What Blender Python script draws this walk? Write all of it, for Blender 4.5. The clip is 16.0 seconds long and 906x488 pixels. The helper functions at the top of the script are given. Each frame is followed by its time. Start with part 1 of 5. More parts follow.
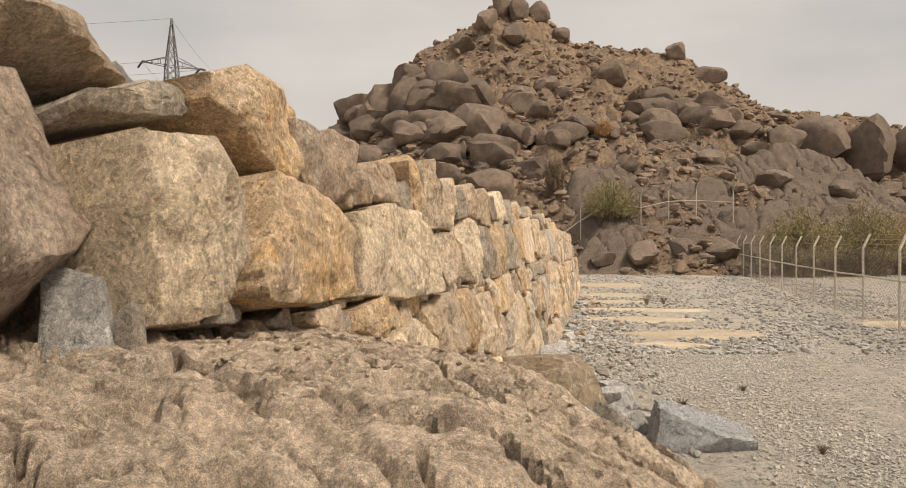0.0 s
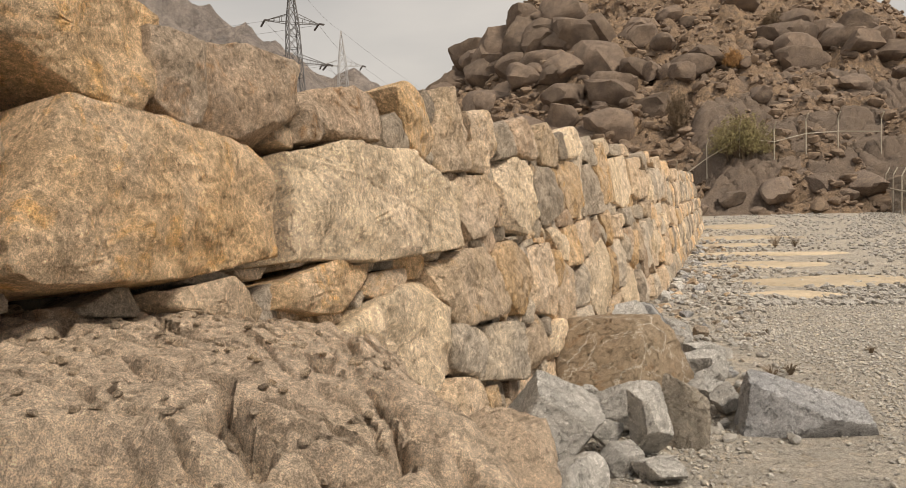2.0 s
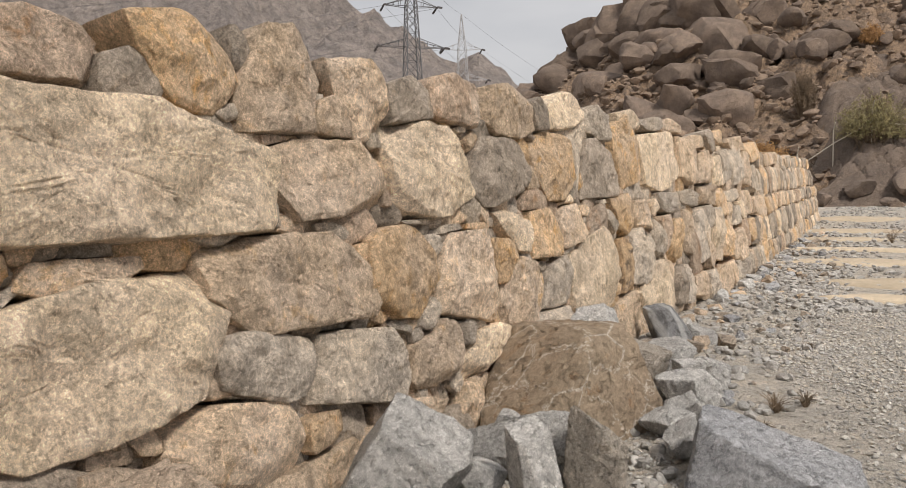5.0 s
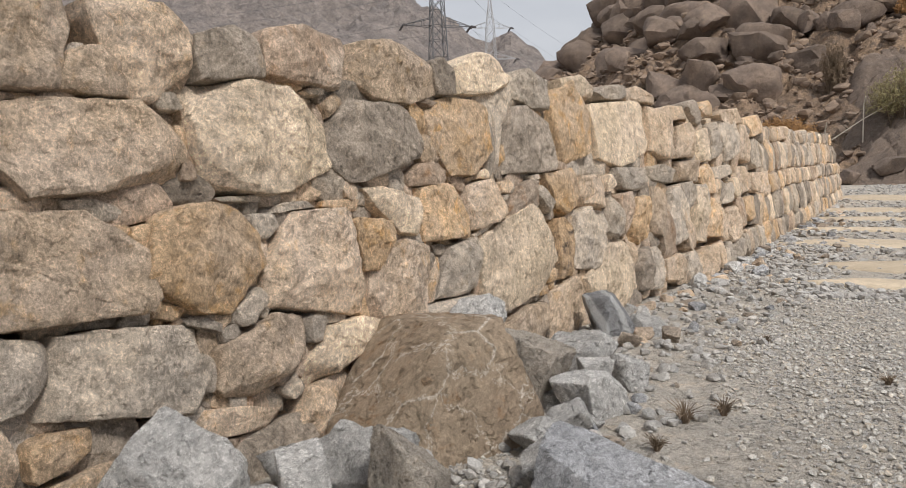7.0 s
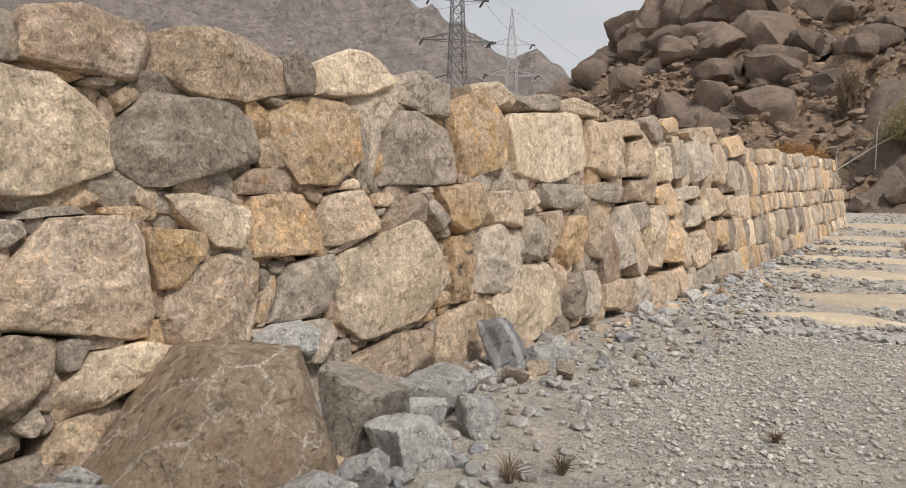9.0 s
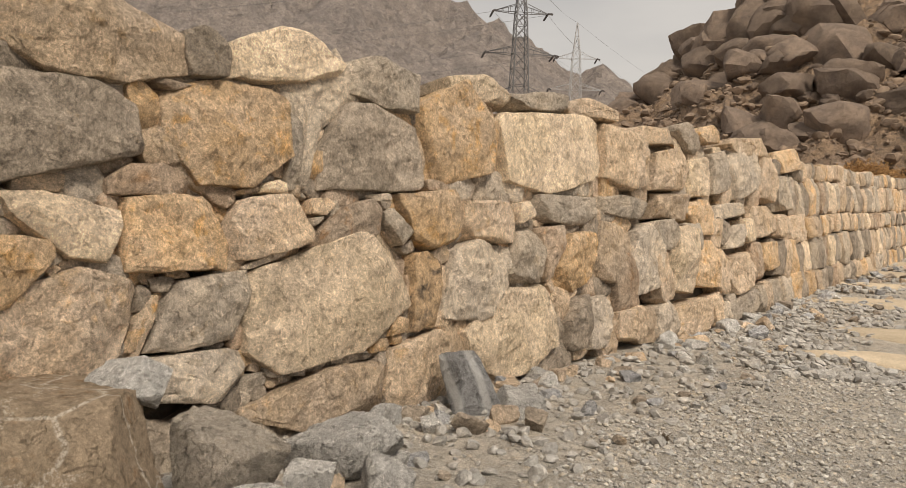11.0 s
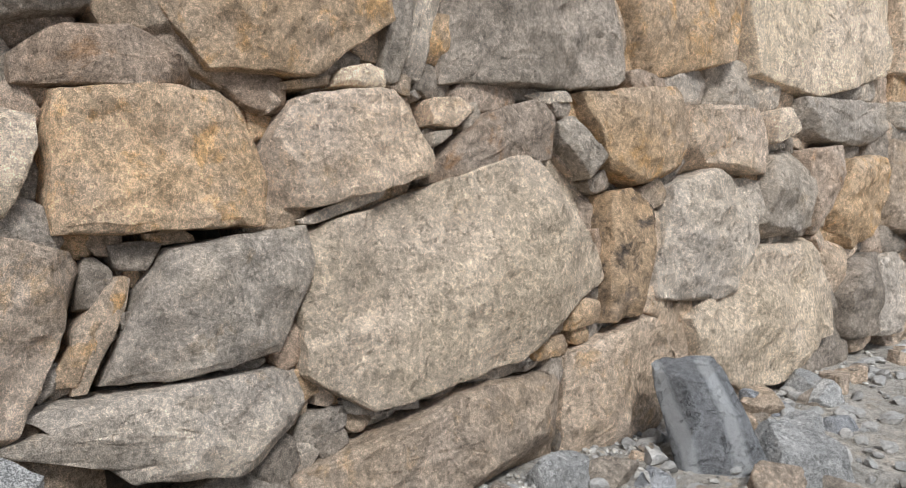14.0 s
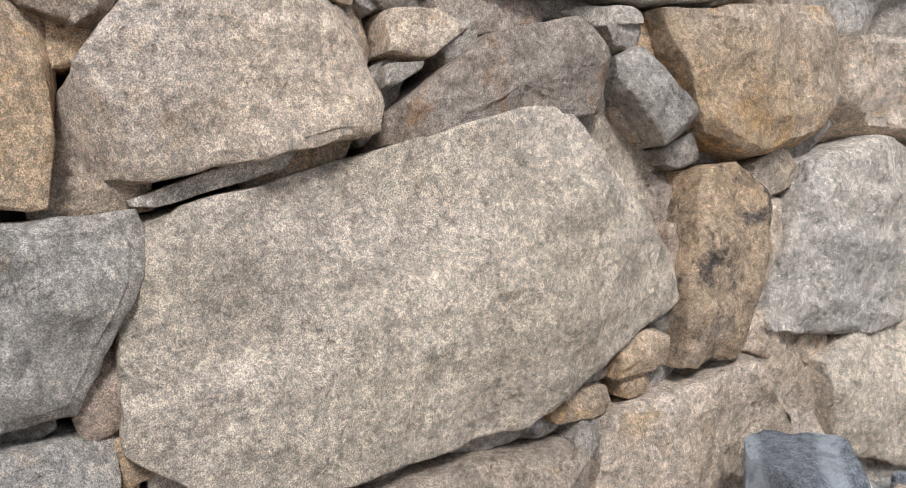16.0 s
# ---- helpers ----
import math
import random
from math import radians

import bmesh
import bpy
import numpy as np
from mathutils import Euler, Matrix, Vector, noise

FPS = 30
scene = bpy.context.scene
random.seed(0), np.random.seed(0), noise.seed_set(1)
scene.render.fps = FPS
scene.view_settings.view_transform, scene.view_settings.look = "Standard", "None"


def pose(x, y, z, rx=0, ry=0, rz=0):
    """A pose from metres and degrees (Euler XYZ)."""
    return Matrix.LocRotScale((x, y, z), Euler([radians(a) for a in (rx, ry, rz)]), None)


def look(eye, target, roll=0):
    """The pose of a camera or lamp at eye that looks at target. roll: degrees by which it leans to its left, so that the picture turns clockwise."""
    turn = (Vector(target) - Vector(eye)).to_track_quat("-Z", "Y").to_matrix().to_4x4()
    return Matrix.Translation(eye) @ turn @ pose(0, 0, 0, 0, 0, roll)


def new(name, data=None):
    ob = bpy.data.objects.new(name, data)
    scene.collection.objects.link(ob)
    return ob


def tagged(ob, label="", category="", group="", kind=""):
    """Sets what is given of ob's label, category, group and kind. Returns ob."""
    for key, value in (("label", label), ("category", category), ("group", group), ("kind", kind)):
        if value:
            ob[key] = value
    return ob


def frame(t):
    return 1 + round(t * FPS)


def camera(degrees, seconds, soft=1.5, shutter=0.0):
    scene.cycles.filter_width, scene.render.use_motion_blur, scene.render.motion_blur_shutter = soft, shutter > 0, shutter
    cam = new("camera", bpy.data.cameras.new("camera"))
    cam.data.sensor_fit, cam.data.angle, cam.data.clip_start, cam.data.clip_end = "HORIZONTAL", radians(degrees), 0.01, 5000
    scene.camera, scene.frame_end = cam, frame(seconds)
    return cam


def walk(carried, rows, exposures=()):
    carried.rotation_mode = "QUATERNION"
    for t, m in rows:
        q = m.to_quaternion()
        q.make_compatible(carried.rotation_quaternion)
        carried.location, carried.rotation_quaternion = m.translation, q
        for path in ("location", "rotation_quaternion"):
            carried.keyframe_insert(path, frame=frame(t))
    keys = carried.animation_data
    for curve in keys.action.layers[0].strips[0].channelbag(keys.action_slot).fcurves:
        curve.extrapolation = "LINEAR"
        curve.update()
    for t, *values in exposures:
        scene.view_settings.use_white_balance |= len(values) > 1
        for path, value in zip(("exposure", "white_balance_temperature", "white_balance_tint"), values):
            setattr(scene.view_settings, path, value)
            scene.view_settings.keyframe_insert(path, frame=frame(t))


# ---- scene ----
cam = camera(59.6, 16.0, soft=0.9)
METRES, EYE, TILT, LEAN, TURN = 10.0, 1.69, 0.0, 0.0, 0.0
ROWS = [
    (0.0, 0.0, 0.0, 0.0, 0.0, 0.0, -0.0),
    (0.5, 0.0143, 0.029, -0.0009, 2.51, -1.47, 0.34),
    (1.0, 0.0254, 0.0527, -0.0026, 5.19, -2.64, 0.77),
    (1.5, 0.0399, 0.0816, -0.0001, 7.35, -3.38, 1.46),
    (2.0, 0.0609, 0.1029, -0.0016, 9.15, -3.72, 1.97),
    (2.5, 0.0829, 0.1226, -0.0003, 10.78, -4.05, 2.36),
    (3.0, 0.1027, 0.1495, -0.0032, 12.54, -4.33, 2.68),
    (5.5, 0.1914, 0.273, -0.0178, 18.6, -4.75, 1.1),
    (6.0, 0.207, 0.3023, -0.0224, 18.46, -5.41, 1.74),
    (6.5, 0.225, 0.3285, -0.0214, 18.95, -5.76, 2.01),
    (7.0, 0.2477, 0.3497, -0.0213, 20.56, -5.85, 1.5),
    (7.5, 0.2643, 0.3737, -0.0248, 22.32, -6.06, 0.88),
    (8.0, 0.2818, 0.4007, -0.0245, 23.16, -5.99, 0.5),
    (8.5, 0.3061, 0.4241, -0.0252, 22.16, -5.26, -0.18),
    (11.0, 0.3501, 0.564, -0.03, 26.82, -3.82, -1.52),
    (11.5, 0.3333, 0.5985, -0.0332, 30.95, -4.59, -0.86),
    (12.0, 0.3102, 0.6279, -0.035, 33.29, -5.1, -0.11),
    (12.5, 0.2908, 0.6531, -0.0354, 34.66, -5.5, 0.24),
    (13.0, 0.2753, 0.682, -0.0374, 36.38, -6.08, 0.23),
    (13.5, 0.2579, 0.711, -0.0434, 38.02, -7.15, 0.18),
    (14.0, 0.2439, 0.7401, -0.0464, 39.68, -8.38, 0.14),
    (14.5, 0.2333, 0.7708, -0.0474, 42.12, -9.4, -0.17),
    (15.0, 0.2207, 0.7982, -0.0506, 44.54, -10.56, -0.48),
    (15.5, 0.2109, 0.8221, -0.0514, 47.32, -11.9, -0.7),
    (16.0, 0.2075, 0.8459, -0.0503, 50.72, -11.94, -0.99),
]
walk(cam, [(t, pose(0, 0, EYE, TILT, LEAN, TURN) @ pose(METRES * x, METRES * y, METRES * z, 90 + pitch, roll, yaw)) for t, x, y, z, yaw, pitch, roll in ROWS],
     [(0, 0.98, 7600, 12), (1, 0.94, 7600, 12), (2, 0.90, 7550, 12), (3, 0.90, 6900, 11), (5.5, 0.92, 6600, 12), (8, 0.92, 6200, 11), (11, 0.88, 7400, 12), (12, 0.94, 7000, 12), (13.5, 1.08, 6000, 9), (14.5, 1.24, 5700, 9), (16, 1.36, 5500, 10)])

# ---- sky and sun: a bright overcast day ----
world = bpy.data.worlds.new("overcast_sky")
scene.world = world
world.use_nodes = True
wt = world.node_tree
wt.nodes.clear()
sky = wt.nodes.new("ShaderNodeTexSky")
sky.sky_type, sky.sun_disc = "NISHITA", False
sky.sun_elevation, sky.sun_rotation = radians(51), radians(123)
sky.dust_density, sky.air_density = 3.0, 1.0
sky_gain = wt.nodes.new("ShaderNodeVectorMath")
sky_gain.operation = "SCALE"
sky_gain.inputs["Scale"].default_value = 0.062
wt.links.new(sky.outputs[0], sky_gain.inputs[0])
# the veil of thin cloud, a little uneven
wcoord = wt.nodes.new("ShaderNodeTexCoord")
wmap = wt.nodes.new("ShaderNodeMapping")
wmap.inputs["Scale"].default_value = (1.0, 1.0, 3.0)
wt.links.new(wcoord.outputs["Generated"], wmap.inputs[0])
wnoise = wt.nodes.new("ShaderNodeTexNoise")
wnoise.inputs["Scale"].default_value, wnoise.inputs["Detail"].default_value = 2.2, 5.0
wt.links.new(wmap.outputs[0], wnoise.inputs["Vector"])
wramp = wt.nodes.new("ShaderNodeValToRGB")
wramp.color_ramp.elements[0].position, wramp.color_ramp.elements[0].color = 0.35, (0.272, 0.279, 0.29, 1)
wramp.color_ramp.elements[1].position, wramp.color_ramp.elements[1].color = 0.68, (0.368, 0.368, 0.37, 1)
wt.links.new(wnoise.outputs[0], wramp.inputs[0])
wmix = wt.nodes.new("ShaderNodeMix")
wmix.data_type = "RGBA"
wmix.inputs["Factor"].default_value = 0.86
wt.links.new(sky_gain.outputs[0], wmix.inputs["A"])
wt.links.new(wramp.outputs[0], wmix.inputs["B"])
wback = wt.nodes.new("ShaderNodeBackground")
wt.links.new(wmix.outputs["Result"], wback.inputs[0])
wout = wt.nodes.new("ShaderNodeOutputWorld")
wt.links.new(wback.outputs[0], wout.inputs[0])

sun = new("sun", bpy.data.lights.new("sun", "SUN"))
sun.data.energy, sun.data.angle, sun.data.color = 1.5, radians(14), (1.0, 0.95, 0.87)
sun.matrix_world = look((10, -6.5, 15), (0, 0, 0))

# ---- materials ----
def node(tree, kind, **values):
    n = tree.nodes.new(kind)
    for key, v in values.items():
        n.inputs[key].default_value = v
    return n


def mixed(tree, fac, a, b):
    m = tree.nodes.new("ShaderNodeMix")
    m.data_type = "RGBA"
    for sock, v in (("Factor", fac), ("A", a), ("B", b)):
        if isinstance(v, bpy.types.NodeSocket):
            tree.links.new(v, m.inputs[sock])
        else:
            m.inputs[sock].default_value = v if sock == "Factor" else (*v, 1)
    return m.outputs["Result"]


def ramp(tree, src, lo, hi, low=0.0, high=1.0):
    r = tree.nodes.new("ShaderNodeMapRange")
    tree.links.new(src, r.inputs[0])
    for i, v in enumerate((lo, hi, low, high)):
        r.inputs[i + 1].default_value = v
    return r.outputs[0]


def rock_material(name, main, second, stain, stain_from=0.56, grain=0.25, scale=1.0, speck=None, island=False, relief=0.35, rough=0.9, veins=False, patina=None, bands=False):
    """Weathered stone: two blended tints, iron stain in patches, fine mineral grain, pitted relief; each piece is shifted and toned apart."""
    m = bpy.data.materials.new(name)
    m.use_nodes = True
    t = m.node_tree
    bsdf = t.nodes["Principled BSDF"]
    geo = t.nodes.new("ShaderNodeNewGeometry")
    if island:
        rnd = geo.outputs["Random Per Island"]
    else:
        info = t.nodes.new("ShaderNodeObjectInfo")
        rnd = info.outputs["Random"]
    shift = t.nodes.new("ShaderNodeVectorMath")
    shift.operation = "MULTIPLY_ADD"
    t.links.new(rnd, shift.inputs[0])
    shift.inputs[1].default_value = (37.0, 61.0, 23.0)
    t.links.new(geo.outputs["Position"], shift.inputs[2])
    p = shift.outputs[0]

    def noise_at(s, detail=4.0, r=0.6, distort=0.0):
        n = node(t, "ShaderNodeTexNoise", Scale=s * scale, Detail=detail, Roughness=r, Distortion=distort)
        t.links.new(p, n.inputs["Vector"])
        return n.outputs["Fac"]

    big, mid, fine, tiny = noise_at(1.7, 3), noise_at(6.5, 8, 0.75, 0.4), noise_at(70, 7, 0.88), noise_at(330, 3, 0.8)
    flake = node(t, "ShaderNodeTexVoronoi", Scale=11 * scale)
    warp = t.nodes.new("ShaderNodeVectorMath")
    warp.operation = "MULTIPLY_ADD"
    t.links.new(mid, warp.inputs[0])
    warp.inputs[1].default_value = (0.35 / scale, 0.25 / scale, 0.3 / scale)
    t.links.new(p, warp.inputs[2])
    t.links.new(warp.outputs[0], flake.inputs["Vector"])
    chip = node(t, "ShaderNodeTexVoronoi", Scale=31 * scale)
    t.links.new(warp.outputs[0], chip.inputs["Vector"])
    col = mixed(t, ramp(t, big, 0.40, 0.60), main, second)
    col = mixed(t, ramp(t, mid, stain_from, stain_from + 0.10, 0, 0.85), col, stain)
    rind = noise_at(2.3, 10, 0.66, 0.6)
    col = mixed(t, ramp(t, rind, 0.55, 0.59, 0, 0.34), col, patina or tuple(0.85 * c for c in second))
    # mottling from hand size down to single grains, even about the mean
    factor = None
    for src, spread in ((noise_at(3.4, 8, 0.75, 0.4), 0.6), (noise_at(24, 6, 0.75, 0.3), 0.75), (fine, 1.5), (tiny, 1.7)):
        k = ramp(t, src, 0.42, 0.58, 1 - grain * spread * 0.5, 1 + grain * spread * 0.5)
        if factor is not None:
            prod = t.nodes.new("ShaderNodeMath")
            prod.operation = "MULTIPLY"
            t.links.new(factor, prod.inputs[0])
            t.links.new(k, prod.inputs[1])
            k = prod.outputs[0]
        factor = k
    gain = t.nodes.new("ShaderNodeVectorMath")
    gain.operation = "SCALE"
    t.links.new(col, gain.inputs[0])
    t.links.new(factor, gain.inputs["Scale"])
    col = gain.outputs[0]
    if veins:
        v = node(t, "ShaderNodeTexVoronoi", Scale=3.2)
        v.feature = "DISTANCE_TO_EDGE"
        t.links.new(warp.outputs[0], v.inputs["Vector"])
        thin = ramp(t, v.outputs["Distance"], 0.028, 0.008)
        gate = t.nodes.new("ShaderNodeMath")
        gate.operation = "MULTIPLY"
        t.links.new(thin, gate.inputs[0])
        t.links.new(ramp(t, fine, 0.44, 0.54), gate.inputs[1])
        col = mixed(t, gate.outputs[0], col, (0.62, 0.56, 0.48))
    if bands:
        wave = node(t, "ShaderNodeTexWave", Scale=1.7, Distortion=3.2, Detail=6.0)
        wave.bands_direction = "X"
        own = t.nodes.new("ShaderNodeTexCoord")
        t.links.new(own.outputs["Object"], wave.inputs["Vector"])
        col = mixed(t, ramp(t, wave.outputs["Fac"], 0.66, 0.92, 0, 0.75), col, (0.62, 0.62, 0.61))
    if speck:
        col = mixed(t, ramp(t, tiny, 0.54, 0.61, 0, 0.8), col, speck)
        col = mixed(t, ramp(t, tiny, 0.46, 0.40, 0, 0.8), col, tuple(c * 0.3 for c in main))
    tone = t.nodes.new("ShaderNodeHueSaturation")
    t.links.new(ramp(t, rnd, 0, 1, 0.80, 1.20), tone.inputs["Value"])
    t.links.new(col, tone.inputs["Color"])
    t.links.new(tone.outputs[0], bsdf.inputs["Base Color"])
    bsdf.inputs["Roughness"].default_value = rough
    bsdf.inputs["Specular IOR Level"].default_value = 0.25
    normal = None
    for height, strength, distance in ((mid, relief, 0.075), (flake.outputs["Distance"], relief, 0.036), (chip.outputs["Distance"], relief, 0.012), (fine, 1.0, 0.024 * relief), (tiny, 1.0, 0.0015 * relief)):
        b = node(t, "ShaderNodeBump", Strength=strength, Distance=distance / scale)
        t.links.new(height, b.inputs["Height"])
        if normal:
            t.links.new(normal, b.inputs["Normal"])
        normal = b.outputs[0]
    t.links.new(normal, bsdf.inputs["Normal"])
    return m


def plain_material(name, colour, rough=0.6, metal=0.0, vary=0.15, scale=12.0):
    m = bpy.data.materials.new(name)
    m.use_nodes = True
    t = m.node_tree
    bsdf = t.nodes["Principled BSDF"]
    n = node(t, "ShaderNodeTexNoise", Scale=scale, Detail=4.0)
    geo = t.nodes.new("ShaderNodeNewGeometry")
    t.links.new(geo.outputs["Position"], n.inputs["Vector"])
    col = mixed(t, ramp(t, n.outputs["Fac"], 0.35, 0.65), tuple(c * (1 - vary) for c in colour), tuple(min(1, c * (1 + vary)) for c in colour))
    t.links.new(col, bsdf.inputs["Base Color"])
    bsdf.inputs["Roughness"].default_value, bsdf.inputs["Metallic"].default_value = rough, metal
    return m


STONE_TINTS = {
    "cream": ((0.80, 0.645, 0.465), (0.74, 0.60, 0.455), (0.66, 0.50, 0.33), 0.60),
    "tan": ((0.61, 0.47, 0.335), (0.54, 0.43, 0.33), (0.56, 0.385, 0.22), 0.56),
    "ochre": ((0.68, 0.475, 0.285), (0.59, 0.445, 0.31), (0.72, 0.44, 0.195), 0.53),
    "grey": ((0.48, 0.415, 0.345), (0.54, 0.455, 0.36), (0.46, 0.35, 0.235), 0.60),
    "dark": ((0.32, 0.268, 0.215), (0.40, 0.335, 0.27), (0.38, 0.285, 0.19), 0.60),
    "rust": ((0.47, 0.35, 0.255), (0.45, 0.36, 0.28), (0.40, 0.235, 0.125), 0.55),
    "stained": ((0.54, 0.36, 0.20), (0.45, 0.32, 0.20), (0.055, 0.05, 0.05), 0.50),
}
TONES = {k: rock_material(k + "_stone", *v, relief=0.42, grain=0.46, patina=tuple(0.45 * c + 0.5 * g for c, g in zip(v[0], (0.44, 0.38, 0.33)))) for k, v in STONE_TINTS.items()}
GRANITE = rock_material("grey_granite", (0.53, 0.515, 0.49), (0.58, 0.56, 0.53), (0.42, 0.37, 0.315), 0.62, speck=(0.74, 0.73, 0.71), relief=0.5, grain=0.5, patina=(0.46, 0.445, 0.42))
BLUE_GRANITE = rock_material("blue_grey_granite", (0.36, 0.365, 0.38), (0.42, 0.42, 0.425), (0.33, 0.315, 0.30), 0.60, speck=(0.60, 0.60, 0.61), relief=0.5, grain=0.5, patina=(0.34, 0.335, 0.335))
# wall core coloured dark, so the gaps between the blocks look shaded
CORE = rock_material("dark_gap_core", (0.20, 0.16, 0.12), (0.23, 0.185, 0.14), (0.24, 0.18, 0.115))
BEDROCK = rock_material("brown_bedrock", (0.64, 0.51, 0.39), (0.55, 0.435, 0.335), (0.47, 0.37, 0.285), 0.56, grain=0.38, relief=0.5, patina=(0.50, 0.41, 0.33))
BOULDER_BROWN = rock_material("veined_brown_rock", (0.34, 0.265, 0.19), (0.30, 0.23, 0.165), (0.25, 0.15, 0.08), 0.56, relief=0.5, grain=0.3, veins=True)

# ---- builders ----
def smooth01(a, b, x):
    k = min(1.0, max(0.0, (x - a) / (b - a)))
    return k * k * (3 - 2 * k)


def ground_z(x, y):
    """The wadi floor: nearly level, a little lower midway, lifting again towards the hill."""
    z = 0.02 - 0.22 * smooth01(8, 16, y) + 0.25 * smooth01(24, 46, y)
    return z + 0.035 * noise.noise((x * 0.5, y * 0.5, 3.1)) + 0.012 * noise.noise((x * 2.1, y * 2.1, 7.7))


def wall_at(u, z, out=0.0):
    """A place on the battered face of the wall: u metres along, z up, out metres in front of it."""
    return Vector((-0.962 + 0.2006 * u - 0.1577 * z - 0.00036 * u * u + 0.98 * out, u - 0.196 * out, z))


def part(name, bm, material, parent=None, label="", sharp=38):
    me = bpy.data.meshes.new(name)
    bm.to_mesh(me)
    bm.free()
    return part_mesh(name, me, material, parent, label, sharp)


def part_mesh(name, me, material, parent=None, label="", sharp=38):
    me.materials.append(material)
    if sharp:
        me.shade_smooth()
        me.set_sharp_from_angle(angle=radians(sharp))
    ob = new(name, me)
    if parent:
        ob.parent = parent
    if label:
        ob["label"] = label
    return ob


def outline(w, h, tilt, cuts, n, rng, wobble, taper=0.0, slant=0.0):
    """A block's outline seen from the front: a box with its corners cut away (top left, top right, bottom right, bottom left: how far along and how far down), wider at the top by taper, leaning by slant, tilted, worn."""
    tl, tr, br, bl = cuts
    a, b = w / 2, h / 2
    pts = [(-a + tl[0] * w, b), (a - tr[0] * w, b), (a, b - tr[1] * h), (a, -b + br[1] * h), (a - br[0] * w, -b), (-a + bl[0] * w, -b), (-a, -b + bl[1] * h), (-a, b - tl[1] * h)]
    pts = [(x * (1 + taper * z / b) + slant * z, z) for x, z in pts]
    total = sum(math.dist(p, q) for p, q in zip(pts, pts[1:] + pts[:1]))
    out = []
    for p, q in zip(pts, pts[1:] + pts[:1]):
        k = max(1, round(n * math.dist(p, q) / total))
        out += [(p[0] + (q[0] - p[0]) * i / k, p[1] + (q[1] - p[1]) * i / k) for i in range(k)]
    c, s, off = math.cos(radians(tilt)), math.sin(radians(tilt)), rng.uniform(0, 99)
    size = min(w, h)
    res = []
    for x, z in out:
        r = math.hypot(x, z) + 1e-6
        k = 1 + wobble * noise.noise((x / size * 1.7 + off, z / size * 1.7, off)) + 0.5 * wobble * noise.noise((x / size * 6 + off, z / size * 6, off)) + 0.006 / size * noise.noise((x * 34 + off, z * 34, off))
        res.append(((x * c - z * s) * k, (x * s + z * c) * k))
    return res


